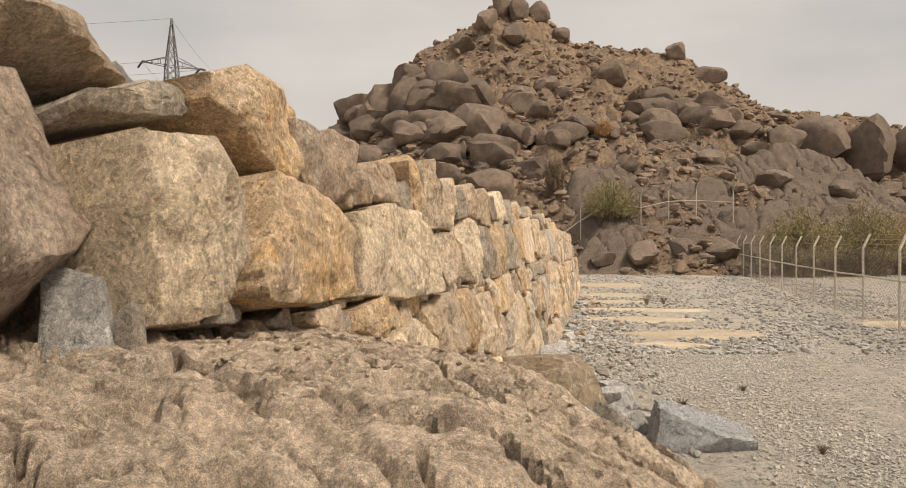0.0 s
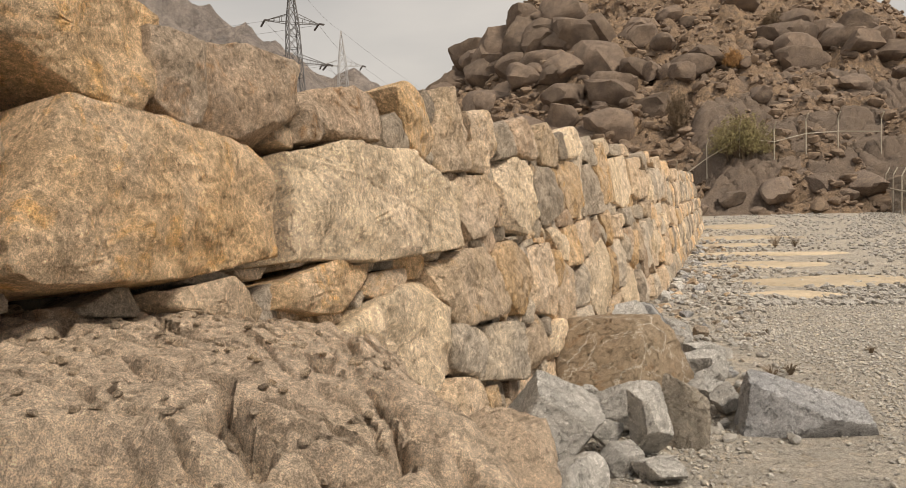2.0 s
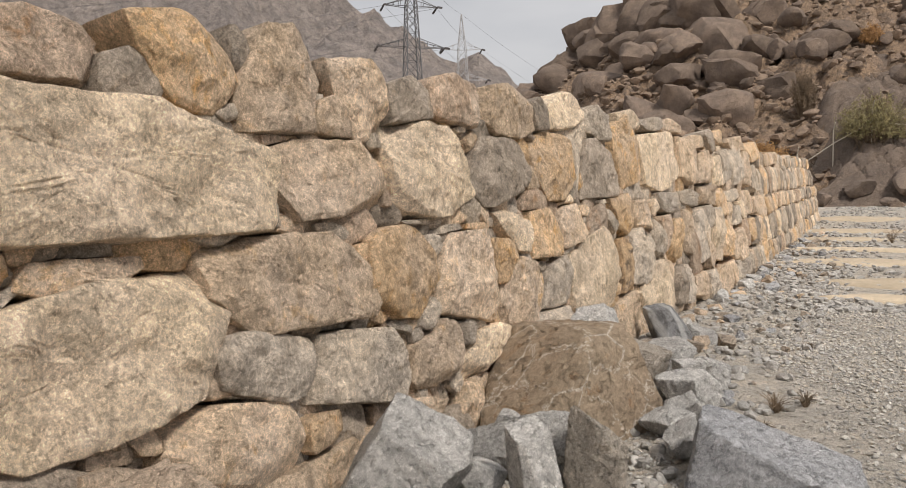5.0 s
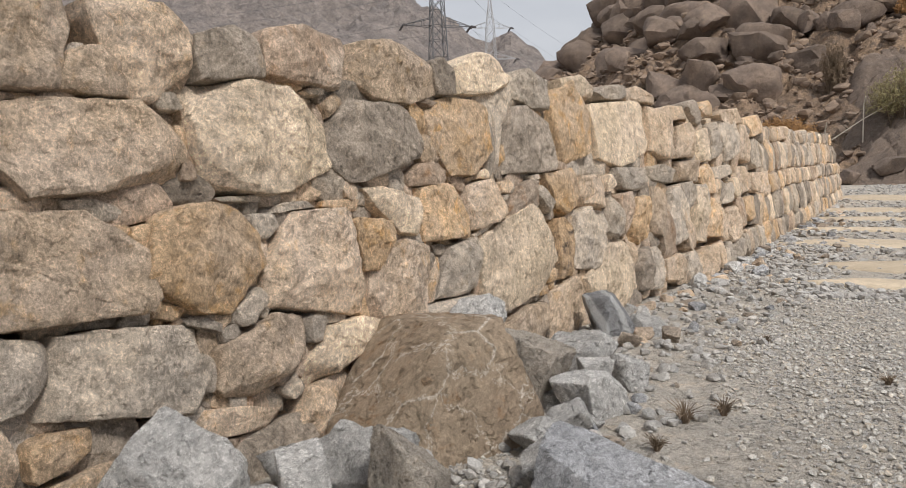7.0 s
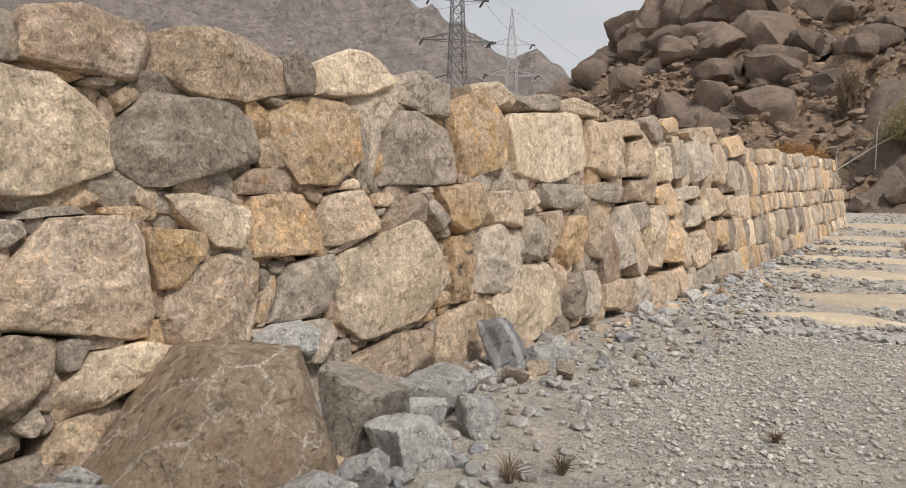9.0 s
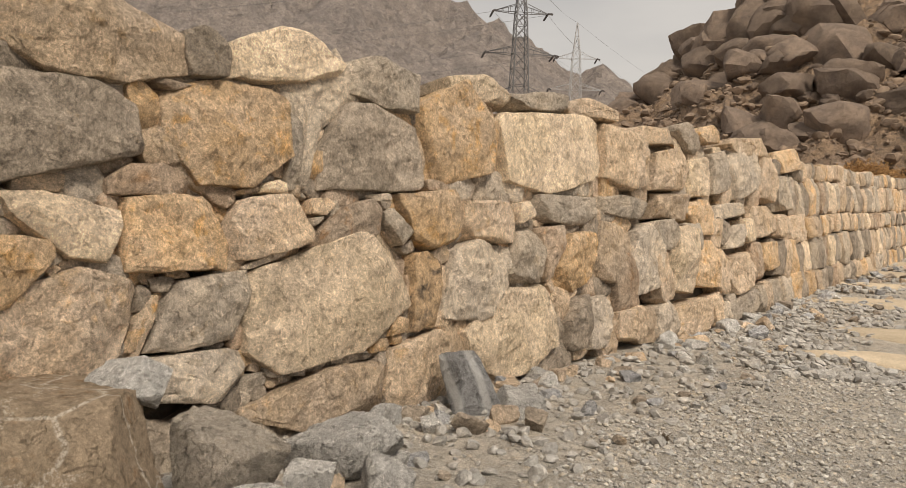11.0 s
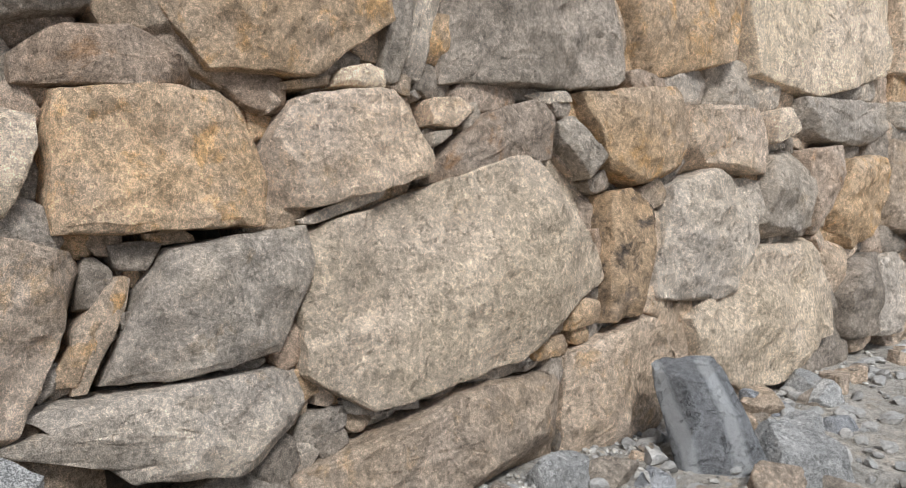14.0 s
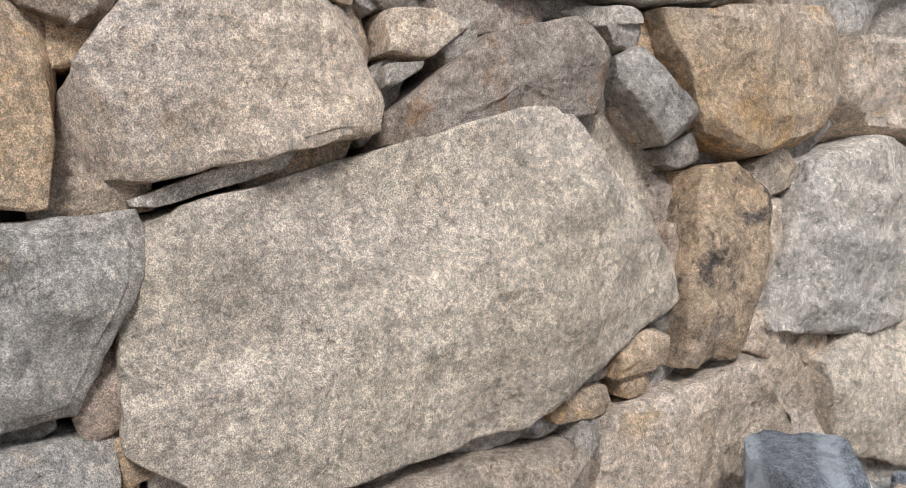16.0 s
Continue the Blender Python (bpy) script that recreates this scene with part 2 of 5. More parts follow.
def block_mesh(name, w, h, depth, tilt, cuts, seed, bulge=0.25, wobble=0.012, chips=5, n=None, taper=0.0, slant=0.0, grooves=()):
    """A roughly split block: worn outline, tight arrises, a face of a few broken planes, chipped at the edges. Front is -y."""
    rng = random.Random(seed)
    size = min(w, h)
    n = n or (112 if size > 0.4 else 64 if size > 0.2 else 24)
    rim = outline(w * 1.03, h * 1.03, tilt, cuts, n, rng, wobble, taper, slant)
    n = len(rim)
    r = min(0.012, 0.06 * size)
    off = Vector((rng.uniform(0, 50), rng.uniform(0, 50), rng.uniform(0, 50)))
    edge = [1 - k * r / (size * 0.5) for k in (0.12, 0.6, 1.6)]
    rings = [(0.94, depth), (1.0, depth * 0.4), (1.0, r), (edge[0], r * 0.25), (edge[1], -r * 0.15), (edge[2], -r * 0.4)]
    inner = [0.88, 0.83, 0.78, 0.72, 0.66, 0.60, 0.53, 0.46, 0.39, 0.31, 0.23, 0.12] if size > 0.3 else [0.80, 0.66, 0.50, 0.26] if size > 0.12 else [0.58, 0.3]
    rings += [(s * min(1, edge[2] / 0.9), -r * (0.6 + bulge * (1 - s * s))) for s in inner]
    chop = []
    for _ in range(chips):
        a = rng.uniform(0, 2 * math.pi)
        lean = rng.uniform(0.5, 1.15)
        nrm = Vector((math.cos(a) * math.sin(lean), -math.cos(lean), math.sin(a) * math.sin(lean)))
        e = Vector((math.cos(a) * w * 0.5, 0, math.sin(a) * h * 0.5))
        chop.append((nrm, nrm.dot(e) * rng.uniform(0.86 if size > 0.42 else 0.72, 0.99)))
    steep = min(1.0, 0.6 / max(w, h))
    facets = [(rng.uniform(-0.2, 0.2) * steep, rng.uniform(-0.22, 0.17) * steep, rng.uniform(-0.02, 0.02)) for _ in range(6)]
    amp = min(0.042, 0.075 * size)
    base = sum(max(a * x + b * z + c for a, b, c in facets) for x, z in rim) / n

    def shaped(x, y, z):
        v = Vector((x, y, z))
        q = v + off
        if y < depth * 0.35:
            front = 1
            v.y += front * (max(a * x + b * z + c for a, b, c in facets) - base)
            rdg = 1 - abs(noise.noise(q * (2.4 / size)))
            cell = noise.voronoi(q * (2.6 / size))[0]
            v.y -= front * amp * (0.8 * noise.noise(q * (1.3 / size)) + 0.45 * (rdg * rdg - 0.6) + 0.9 * (0.35 - cell[0]) + 0.35 * noise.noise(q * (8.0 / size)))
            lift = 4 * noise.noise(q * (2.4 / size) + Vector((5, 5, 5)))
            v.y -= front * amp * 0.22 * (math.floor(lift) + smooth01(0.75, 1.0, lift - math.floor(lift)))
            for g in grooves:
                line = x - g - 0.12 * z - 0.012 * noise.noise(q * 9)
                v.y += 0.035 * math.exp(-(line / 0.014) ** 2) * smooth01(0.22, 0.05, z)
            for nrm, d in chop:
                over = v.dot(nrm) - d
                if over > 0:
                    v -= nrm * over * 0.9
        k = 0.007 * min(1.0, size / 0.4)
        v += Vector((noise.noise(q * 16), 0.8 * noise.noise(q * 16 + Vector((9, 0, 0))), noise.noise(q * 16 + Vector((0, 9, 0))))) * k
        return v

    verts, faces = [], []
    for s, y in rings:
        for x, z in rim:
            verts.append(shaped(x * s, y, z * s))
    verts.append(shaped(0, -r * (0.5 + bulge), 0))
    verts.append(Vector((0, depth, 0)))
    last = len(rings) - 1
    for k in range(last):
        for i in range(n):
            j = (i + 1) % n
            faces.append((k * n + i, k * n + j, (k + 1) * n + j, (k + 1) * n + i))
    for i in range(n):
        j = (i + 1) % n
        faces.append((last * n + i, last * n + j, len(verts) - 2))
        faces.append((j, i, len(verts) - 1))
    me = bpy.data.meshes.new(name)
    me.from_pydata([tuple(v) for v in verts], [], [tuple(reversed(f)) for f in faces])
    return me


def wall_pose(u, z, out=0.0, lean=9.0):
    """Stands a block in the wall's face, leaning back with the batter."""
    return Matrix.Translation(wall_at(u, z, out)) @ Matrix.Rotation(radians(78.7), 4, "Z") @ Matrix.Rotation(radians(-lean), 4, "X")


def rock_mesh(name, size, seed, planes=12, detail=3, rough=0.05, boxy=False, worn=0.25, faces=()):
    """A broken rock: flat fractures round a core, edges worn, with a rough skin. size: its width, depth and height; it stands on z = 0. faces: chosen fractures, each a direction and its distance."""
    rng = random.Random(seed)
    bm = bmesh.new()
    bmesh.ops.create_icosphere(bm, subdivisions=detail, radius=1.0)
    cuts = [(Vector(f[:3]).normalized(), f[3]) for f in faces]
    if boxy and not faces:
        spin = Euler((rng.uniform(-0.6, 0.6), rng.uniform(-0.6, 0.6), rng.uniform(-0.8, 0.8))).to_matrix()
        for axis in ((1, 0, 0), (-1, 0, 0), (0, 1, 0), (0, -1, 0), (0, 0, 1), (0, 0, -1)):
            tip = Vector((rng.gauss(0, 0.28), rng.gauss(0, 0.28), rng.gauss(0, 0.28)))
            cuts.append(((spin @ Vector(axis) + tip).normalized(), rng.uniform(0.46, 0.66)))
    for _ in range(planes):
        v = Vector((rng.gauss(0, 1), rng.gauss(0, 1), rng.gauss(0, 1))).normalized()
        cuts.append((v, rng.uniform(0.62, 0.9) if boxy else rng.uniform(0.5, 0.85)))
    off = Vector((rng.uniform(0, 90), rng.uniform(0, 90), rng.uniform(0, 90)))
    for v in bm.verts:
        p, q = v.co.copy(), v.co.copy()
        reach = 1.3
        for nrm, d in cuts:
            along = v.co.dot(nrm)
            if along > 0.05:
                reach = min(reach, d / along)
            over = q.dot(nrm) - d
            if over > 0:
                q -= nrm * over
        p = (p * reach).lerp(q, worn)
        p *= 1 + rough * (noise.noise(p * 1.8 + off) + 0.6 * abs(noise.noise(p * 4 + off)) + 0.4 * noise.noise(p * 9 + off) + 0.25 * noise.noise(p * 20 + off))
        v.co = p
    lo = [min(v.co[i] for v in bm.verts) for i in range(3)]
    hi = [max(v.co[i] for v in bm.verts) for i in range(3)]
    for v in bm.verts:
        v.co = Vector(((v.co.x - (lo[0] + hi[0]) / 2) / (hi[0] - lo[0]) * size[0], (v.co.y - (lo[1] + hi[1]) / 2) / (hi[1] - lo[1]) * size[1], (v.co.z - lo[2]) / (hi[2] - lo[2]) * size[2]))
    me = bpy.data.meshes.new(name)
    bm.to_mesh(me)
    bm.free()
    return me


def grid_mesh(name, xs, ys, height):
    verts = [(x, y, height(x, y)) for y in ys for x in xs]
    n = len(xs)
    faces = [(j * n + i, j * n + i + 1, (j + 1) * n + i + 1, (j + 1) * n + i) for j in range(len(ys) - 1) for i in range(n - 1)]
    me = bpy.data.meshes.new(name)
    me.from_pydata(verts, [], faces)
    return me


def steps(a, b, n):
    return [a + (b - a) * i / n for i in range(n + 1)]


def join_meshes(name, pieces):
    """One mesh out of many small ones, each given with its pose."""
    verts, faces, base = [], [], 0
    for me, m in pieces:
        co = np.empty(len(me.vertices) * 3)
        me.vertices.foreach_get("co", co)
        co = co.reshape(-1, 3)
        a = np.array(m)
        verts.append(co @ a[:3, :3].T + a[:3, 3])
        faces += [tuple(base + v for v in p.vertices) for p in me.polygons]
        base += len(me.vertices)
    out = bpy.data.meshes.new(name)
    out.from_pydata(np.concatenate(verts).tolist(), [], faces)
    return out

# ---- the land ----
GRAVEL = rock_material("grey_gravel_sand", (0.41, 0.375, 0.325), (0.46, 0.41, 0.345), (0.49, 0.41, 0.31), 0.53, grain=0.42, scale=1.0, speck=(0.56, 0.54, 0.51), relief=0.45)
xs = [-600, -300, -150, -80, -45, -25, -14, -8] + steps(-5, 12, 150) + steps(12.5, 26, 36) + [30, 38, 50, 75, 120, 200, 350, 600]
ys = [-300, -120, -50, -20, -8] + steps(-4, 20, 190) + steps(20.5, 46, 60) + [50, 60, 80, 120, 180, 300, 600, 1200]
ground = part_mesh("ground", grid_mesh("ground", xs, ys, lambda x, y: ground_z(x, y)), GRAVEL, sharp=180)
tagged(ground, "grey gravel and pale sand of a dry wadi floor", "ground", kind="structure")

HILL_ROCK = rock_material("tan_hill_soil_and_rock", (0.32, 0.225, 0.15), (0.235, 0.17, 0.122), (0.15, 0.118, 0.098), 0.50, scale=0.35, grain=0.45, relief=0.6)
HILL_BOULDER = rock_material("dark_boulder_granite", (0.24, 0.18, 0.138), (0.31, 0.23, 0.168), (0.18, 0.14, 0.115), 0.56, scale=0.6, grain=0.3, island=True, relief=0.4)
SLAB_ROCK = rock_material("grey_slab_granite", (0.26, 0.20, 0.158), (0.21, 0.165, 0.135), (0.14, 0.115, 0.10), 0.54, scale=0.6, grain=0.4, relief=0.5)
# no haze in the air: it is mixed into the mountain's greyed colours
MOUNTAIN_ROCK = rock_material("hazy_mountain_rock", (0.215, 0.188, 0.175), (0.265, 0.228, 0.205), (0.16, 0.142, 0.134), 0.50, scale=0.05, grain=0.3, relief=0.5)

# skyline of the near hill: place along x and height
CREST = ((-60, 0), (-28, 2), (-20, 6.5), (-11, 12.6), (-7, 16.5), (-3, 20.8), (1, 23.2), (4.2, 25.6), (7.5, 25.0), (12.6, 21.6), (21.4, 20.6), (25, 18.8), (32.5, 15.0), (43, 14.0), (50, 10), (70, 5), (95, 0))


def crest(x):
    for (a, h), (b, k) in zip(CREST, CREST[1:]):
        if a <= x <= b:
            return h + (k - h) * smooth01(a, b, x) * 0.5 + (k - h) * (x - a) / (b - a) * 0.5
    return 0.0


def hill_z(x, y):
    foot = 43 - 3.0 * smooth01(4, 16, x) + 9 * smooth01(18, 40, x) - 1.5 * noise.noise((x * 0.12, 2.0, 0.5))
    top = 78.0
    k = (y - foot) / (top - foot)
    if k < 0:
        base = k * 4
    elif k < 1:
        base = crest(x) * (0.80 * k + 0.20 * k * k)
    else:
        base = crest(x) * max(0.0, 1 - ((y - top) / 60) ** 1.3)
    p = Vector((x, y, base * 0.6))
    rough = min(1.0, max(0.0, k * 8 + 0.25)) * (1.0 - 0.6 * smooth01(0.9, 1.0, k))
    lump = noise.noise(p * 0.13 + Vector((4, 0, 0))) * 1.2
    d1 = noise.voronoi(p * 0.33 + Vector((noise.noise(p * 0.5), noise.noise(p * 0.5 + Vector((7, 0, 0))), 0)) * 0.5)[0]
    d2 = noise.voronoi(p * 0.85)[0]
    lump += 2.1 * min(0.6, d1[1] - d1[0]) + 0.8 * min(0.5, d2[1] - d2[0]) + 0.25 * noise.noise(p * 2.2)
    return base - 0.3 + rough * (lump - 0.7)


hill = part_mesh("backdrop_hill", grid_mesh("backdrop_hill", [-58, -52, -46, -40] + steps(-36, 56, 340) + [60, 66, 72, 80, 92], steps(37, 84, 190) + steps(86, 132, 24), hill_z), HILL_ROCK, sharp=25)
tagged(hill, "steep rocky hill of dark weathered granite", "hill", kind="structure")


def apron_z(x, y):
    """Bare granite at the hill's foot: long ribs dipping to the plain, split by joints."""
    k = (y - 41.5) / 22
    edge = min(smooth01(5, 9, x + noise.noise((0, y * 0.3, 2)) * 2), 1 - smooth01(29, 34, x), smooth01(0, 0.22, k), 1 - smooth01(0.8, 1.0, k + 0.15 * noise.noise((x * 0.3, 0, 4))))
    s, c = x * 0.93 + y * 0.37, y * 0.93 - x * 0.37
    rib = noise.noise((s * 0.10, c * 0.42, 1.5)) * 1.1 + abs(noise.noise((s * 0.16, c * 0.9, 4.5))) * 0.8
    rib += abs(noise.noise((s * 0.3, c * 2.0, 6.5))) * 0.5 + abs(noise.noise((s * 0.8, c * 4.0, 2.5))) * 0.22
    joint = max(0.0, 1 - abs(noise.noise((s * 0.35, c * 0.7, 9.0))) * 9) + 0.7 * max(0.0, 1 - abs(noise.noise((s * 0.9, c * 0.5, 3.0))) * 9)
    z = 0.2 + 10.5 * max(0, k) ** 1.15 * (1 - 0.012 * (x - 8)) + rib - 0.45 * joint + 0.10 * noise.noise((x * 1.3, y * 1.3, 0)) + 0.05 * noise.noise((x * 3.3, y * 3.3, 0))
    return -0.7 + (z + 1.6) * edge if edge < 1 else z + 0.9


def strewn(name, count, seed, where, sizes, material, label, kinds=7, detail=1, sunk=0.25):
    """Very many loose stones as one heap that nobody could count."""
    rng = random.Random(seed)
    protos = [rock_mesh("p", (1, rng.uniform(0.7, 1.0), rng.uniform(0.45, 0.8)), seed * 50 + i, 9, detail, 0.05, worn=0.5) for i in range(kinds)]
    pieces = []
    for _ in range(count):
        x, y, z, scale_to = where(rng)
        s = scale_to * rng.uniform(*sizes)
        m = Matrix.Translation((x, y, z - sunk * s * 0.5)) @ Euler((rng.uniform(-0.3, 0.3), rng.uniform(-0.3, 0.3), rng.uniform(0, 6.3))).to_matrix().to_4x4() @ Matrix.Scale(s, 4)
        pieces.append((rng.choice(protos), m))
    ob = part_mesh(name, join_meshes(name, pieces), material, sharp=30)
    for me in protos:
        bpy.data.meshes.remove(me)
    return tagged(ob, label, "rocks", kind="stuff")


def on_hill(rng):
    while True:
        x, y = rng.uniform(-30, 55), 42 + 38 * rng.random() ** 1.2
        if noise.noise((x * 0.09, y * 0.09, 9)) + 0.75 > rng.random() * 0.9 and hill_z(x, y) > apron_z(x, y) - 0.2:
            return x, y, hill_z(x, y), 1.0


strewn("hillside_stones", 9000, 6, on_hill, (0.10, 0.42), HILL_BOULDER, "countless small stones between the rocks of the hillside", detail=1)
strewn("hillside_rocks", 3400, 5, on_hill, (0.3, 0.95), HILL_BOULDER, "countless dark broken granite rocks covering the hillside", detail=2)


def hill_boulder(x, y, size, flat=0.75, seed=0, sink=0.25, turn=0.0, material=None, tilt=0.0, label="large dark weathered granite boulder on the hillside"):
    me = rock_mesh("hill_boulder", (size, size * 0.8, size * flat), 900 + seed, 18, 3, 0.10, worn=0.3)
    ob = part_mesh("hill_boulder", me, material or HILL_STONE, sharp=33)
    ob.matrix_world = pose(x, y, hill_z(x, y) - sink * size * flat, 0, tilt, turn)
    return tagged(ob, label, "boulder", "boulders on the hill")


HILL_STONE = rock_material("dark_varnished_boulder", (0.185, 0.142, 0.115), (0.235, 0.178, 0.138), (0.13, 0.105, 0.09), 0.56, scale=0.6, grain=0.3, relief=0.5)
brng = random.Random(21)
# the crown of blocks on the summit, the dark shoulder beside it and the rounded giants along the ridge
for x, y, size, flat in ((4.6, 77, 2.2, 1.5), (3.2, 76, 2.6, 1.0), (6.4, 76.5, 2.6, 1.0), (8.4, 77, 2.2, 0.9), (1.0, 75, 3.0, 0.8), (5.5, 73.5, 3.2, 0.7), (10.5, 77, 2.4, 0.7), (-6.2, 71, 4.6, 0.95), (-3.4, 70, 4.0, 0.8), (-1.5, 67, 3.8, 0.8), (-8.5, 73, 3.2, 0.8),
                         (-4.6, 66, 3.6, 0.7), (21.5, 77, 2.4, 0.8), (24.5, 76, 3.2, 0.6), (29.5, 64, 5.6, 0.85), (33.5, 64, 6.2, 0.9), (38.5, 65, 6.5, 0.9), (42.5, 68, 4.5, 1.0), (26.0, 62, 3.2, 0.8), (36.0, 58, 3.0, 0.8), (17.0, 66, 3.6, 0.7), (13.5, 68, 3.2, 0.7)):
    hill_boulder(x, y, size, flat, len(bpy.data.objects), 0.2, brng.uniform(0, 360))
# weathered outcrops in bands that dip across the slope, thickest on the dark shoulder below the summit
count = 0
while count < 255:
    x, y = brng.uniform(-22, 50), brng.uniform(45, 77.5)
    s = x * 0.86 + y * 0.5
    shoulder = max(0.0, 1 - math.hypot((x + 2.5) / 7.5, (y - 67) / 9))
    band = noise.noise((s * 0.05, (y - 0.55 * x) * 0.16, 4.4)) + 0.9 * shoulder - 0.35 * smooth01(10, 16, x) * smooth01(66, 72, y)
    if band < brng.uniform(0.02, 0.30) or hill_z(x, y) < apron_z(x, y) + 0.3:
        continue
    count += 1
    hill_boulder(x, y, (0.7 + 3.8 * brng.random() ** 2.2) * (1 + 0.35 * shoulder), brng.uniform(0.5, 0.8), brng.randint(0, 9999), 0.32, -30 + brng.uniform(-35, 35), None, brng.uniform(-4, 14))


apron = part_mesh("backdrop_slabs", grid_mesh("backdrop_slabs", steps(3, 35, 300), steps(41, 65, 220), apron_z), SLAB_ROCK, sharp=30)
tagged(apron, "bare grey-brown granite slabs dipping down the hill's foot", "rock slabs", kind="structure")
for x, y, size in ((10.5, 43.6, 2.4), (12.6, 43.9, 1.8), (8.2, 43.5, 1.5), (15.0, 44.0, 2.6), (6.6, 43.2, 1.2), (9.4, 42.6, 0.9), (13.8, 43.0, 1.1), (17.2, 44.0, 1.6), (21, 52, 2.6), (24.5, 50, 2.2), (18.0, 56, 2.4), (12.0, 54, 2.0)):
    ob = hill_boulder(x, y, size, 0.6, int(size * 77 + x), 0.2, x * 40, SLAB_ROCK, 0, "rounded grey-brown boulder at the foot of the hill")
    ob.location.z = max(hill_z(x, y), apron_z(x, y), ground_z(x, y)) - 0.12 * size


RANGE = ((-96, 150), (-60, 150), (-48, 138), (-35, 120), (-29, 104), (-26, 96), (-23, 86), (-19.5, 71), (-17.5, 60), (-15.8, 65), (-13.9, 56), (-11, 36), (-6, 10), (6, 0))


def mountain_z(x, y):
    # skyline of the far range, by bearing
    a = math.degrees(math.atan2(x, y))
    h = 0.0
    for (b0, h0), (b1, h1) in zip(RANGE, RANGE[1:]):
        if b0 <= a <= b1:
            h = h0 + (h1 - h0) * (a - b0) / (b1 - b0)
    r = math.hypot(x, y)
    k = smooth01(230, 430, r) * (1 - smooth01(470, 620, r))
    p = Vector((x, y, 0))
    n = abs(noise.noise(p * 0.02)) * 0.5 + abs(noise.noise(p * 0.05)) * 0.3 + abs(noise.noise(p * 0.13)) * 0.22
    return -1 + h * k * (1.10 - 0.5 * n)


def polar_mesh(name):
    verts, faces = [], []
    angles, radii = steps(-95, 5, 260), steps(225, 620, 90)
    for r in radii:
        for a in angles:
            x, y = r * math.sin(radians(a)), r * math.cos(radians(a))
            verts.append((x, y, mountain_z(x, y)))
    n = len(angles)
    faces = [(j * n + i, j * n + i + 1, (j + 1) * n + i + 1, (j + 1) * n + i) for j in range(len(radii) - 1) for i in range(n - 1)]
    me = bpy.data.meshes.new(name)
    me.from_pydata(verts, [], [tuple(reversed(f)) for f in faces])
    return me


mountains = part_mesh("backdrop_mountains", polar_mesh("backdrop_mountains"), MOUNTAIN_ROCK, sharp=25)
tagged(mountains, "barren grey-brown mountain range in the distance", "mountains", kind="structure")

# ---- bedrock at the start of the wall ----
def outcrop_z(x, y):
    """A weathered hump: its top falls to the side of the track, its flanks are steep."""
    z = 1.395 - 0.10 * max(-0.6, x + 0.5) - 0.22 * max(0.0, x) - 0.12 * max(0.0, y - 2.6)
    near = (1.30 + 0.55 * x) - y
    side = (x - (0.80 - 0.52 * (y - 1.9))) * 0.88
    for d in (near, side, -1.75 - x, y - 3.72 + 0.25 * x):
        d += 0.10 * noise.noise((x * 2.3, y * 2.3, 1.0))
        z -= 2.0 * (math.sqrt(d * d + 0.006) + d) * 0.5
    p = Vector((x, y, 0))
    lay = Vector((x * 3.0 - y * 1.2, y * 8.0 + x * 2.6, 3))
    z += 0.05 * noise.noise(p * 1.1) + 0.035 * noise.noise(lay * 0.5) + 0.016 * (0.25 - abs(noise.noise(lay))) + 0.017 * (0.25 - abs(noise.noise(lay * 2.6))) + 0.010 * (0.25 - abs(noise.noise(lay * 6.1))) + 0.016 * noise.noise(p * 16) + 0.014 * (abs(noise.noise(p * 33)) - 0.25)
    ledge = 6 * noise.noise(lay * 0.28 + Vector((3, 8, 0))) + 0.5 * noise.noise(p * 5)
    z += 0.017 * (math.floor(ledge) + smooth01(0.86, 1.0, ledge - math.floor(ledge)) - ledge)
    for k in (0.0, 7.0, 13.0, 21.0, 34.0):
        crack = 1 - abs(noise.noise(Vector((x * 0.9 + 5 + k + 0.3 * noise.noise(p * 4), y * 2.6 + x * 0.9 + 0.25 * noise.noise(p * 6), 8 + k))))
        z -= (0.10 if k < 10 else 0.05) * max(0.0, crack - 0.97) / 0.03
    return max(z, -0.5)


outcrop = part_mesh("bedrock_outcrop", grid_mesh("bedrock_outcrop", steps(-2.2, 1.5, 300), steps(-0.4, 5.2, 450), outcrop_z), BEDROCK, sharp=32)
tagged(outcrop, "rough brown weathered bedrock hump beside the wall", "rock outcrop", kind="structure")

# ---- the dry-stone wall ----
def wall_foot(u):
    """Lowest course: on bedrock at the start, then down on the wadi floor."""
    return 1.25 - 1.25 * smooth01(3.0, 5.0, u) - 0.2 * smooth01(9, 16, u)


def wall_head(u):
    return 2.08 + 0.1 * noise.noise((u * 0.9, 0, 0))


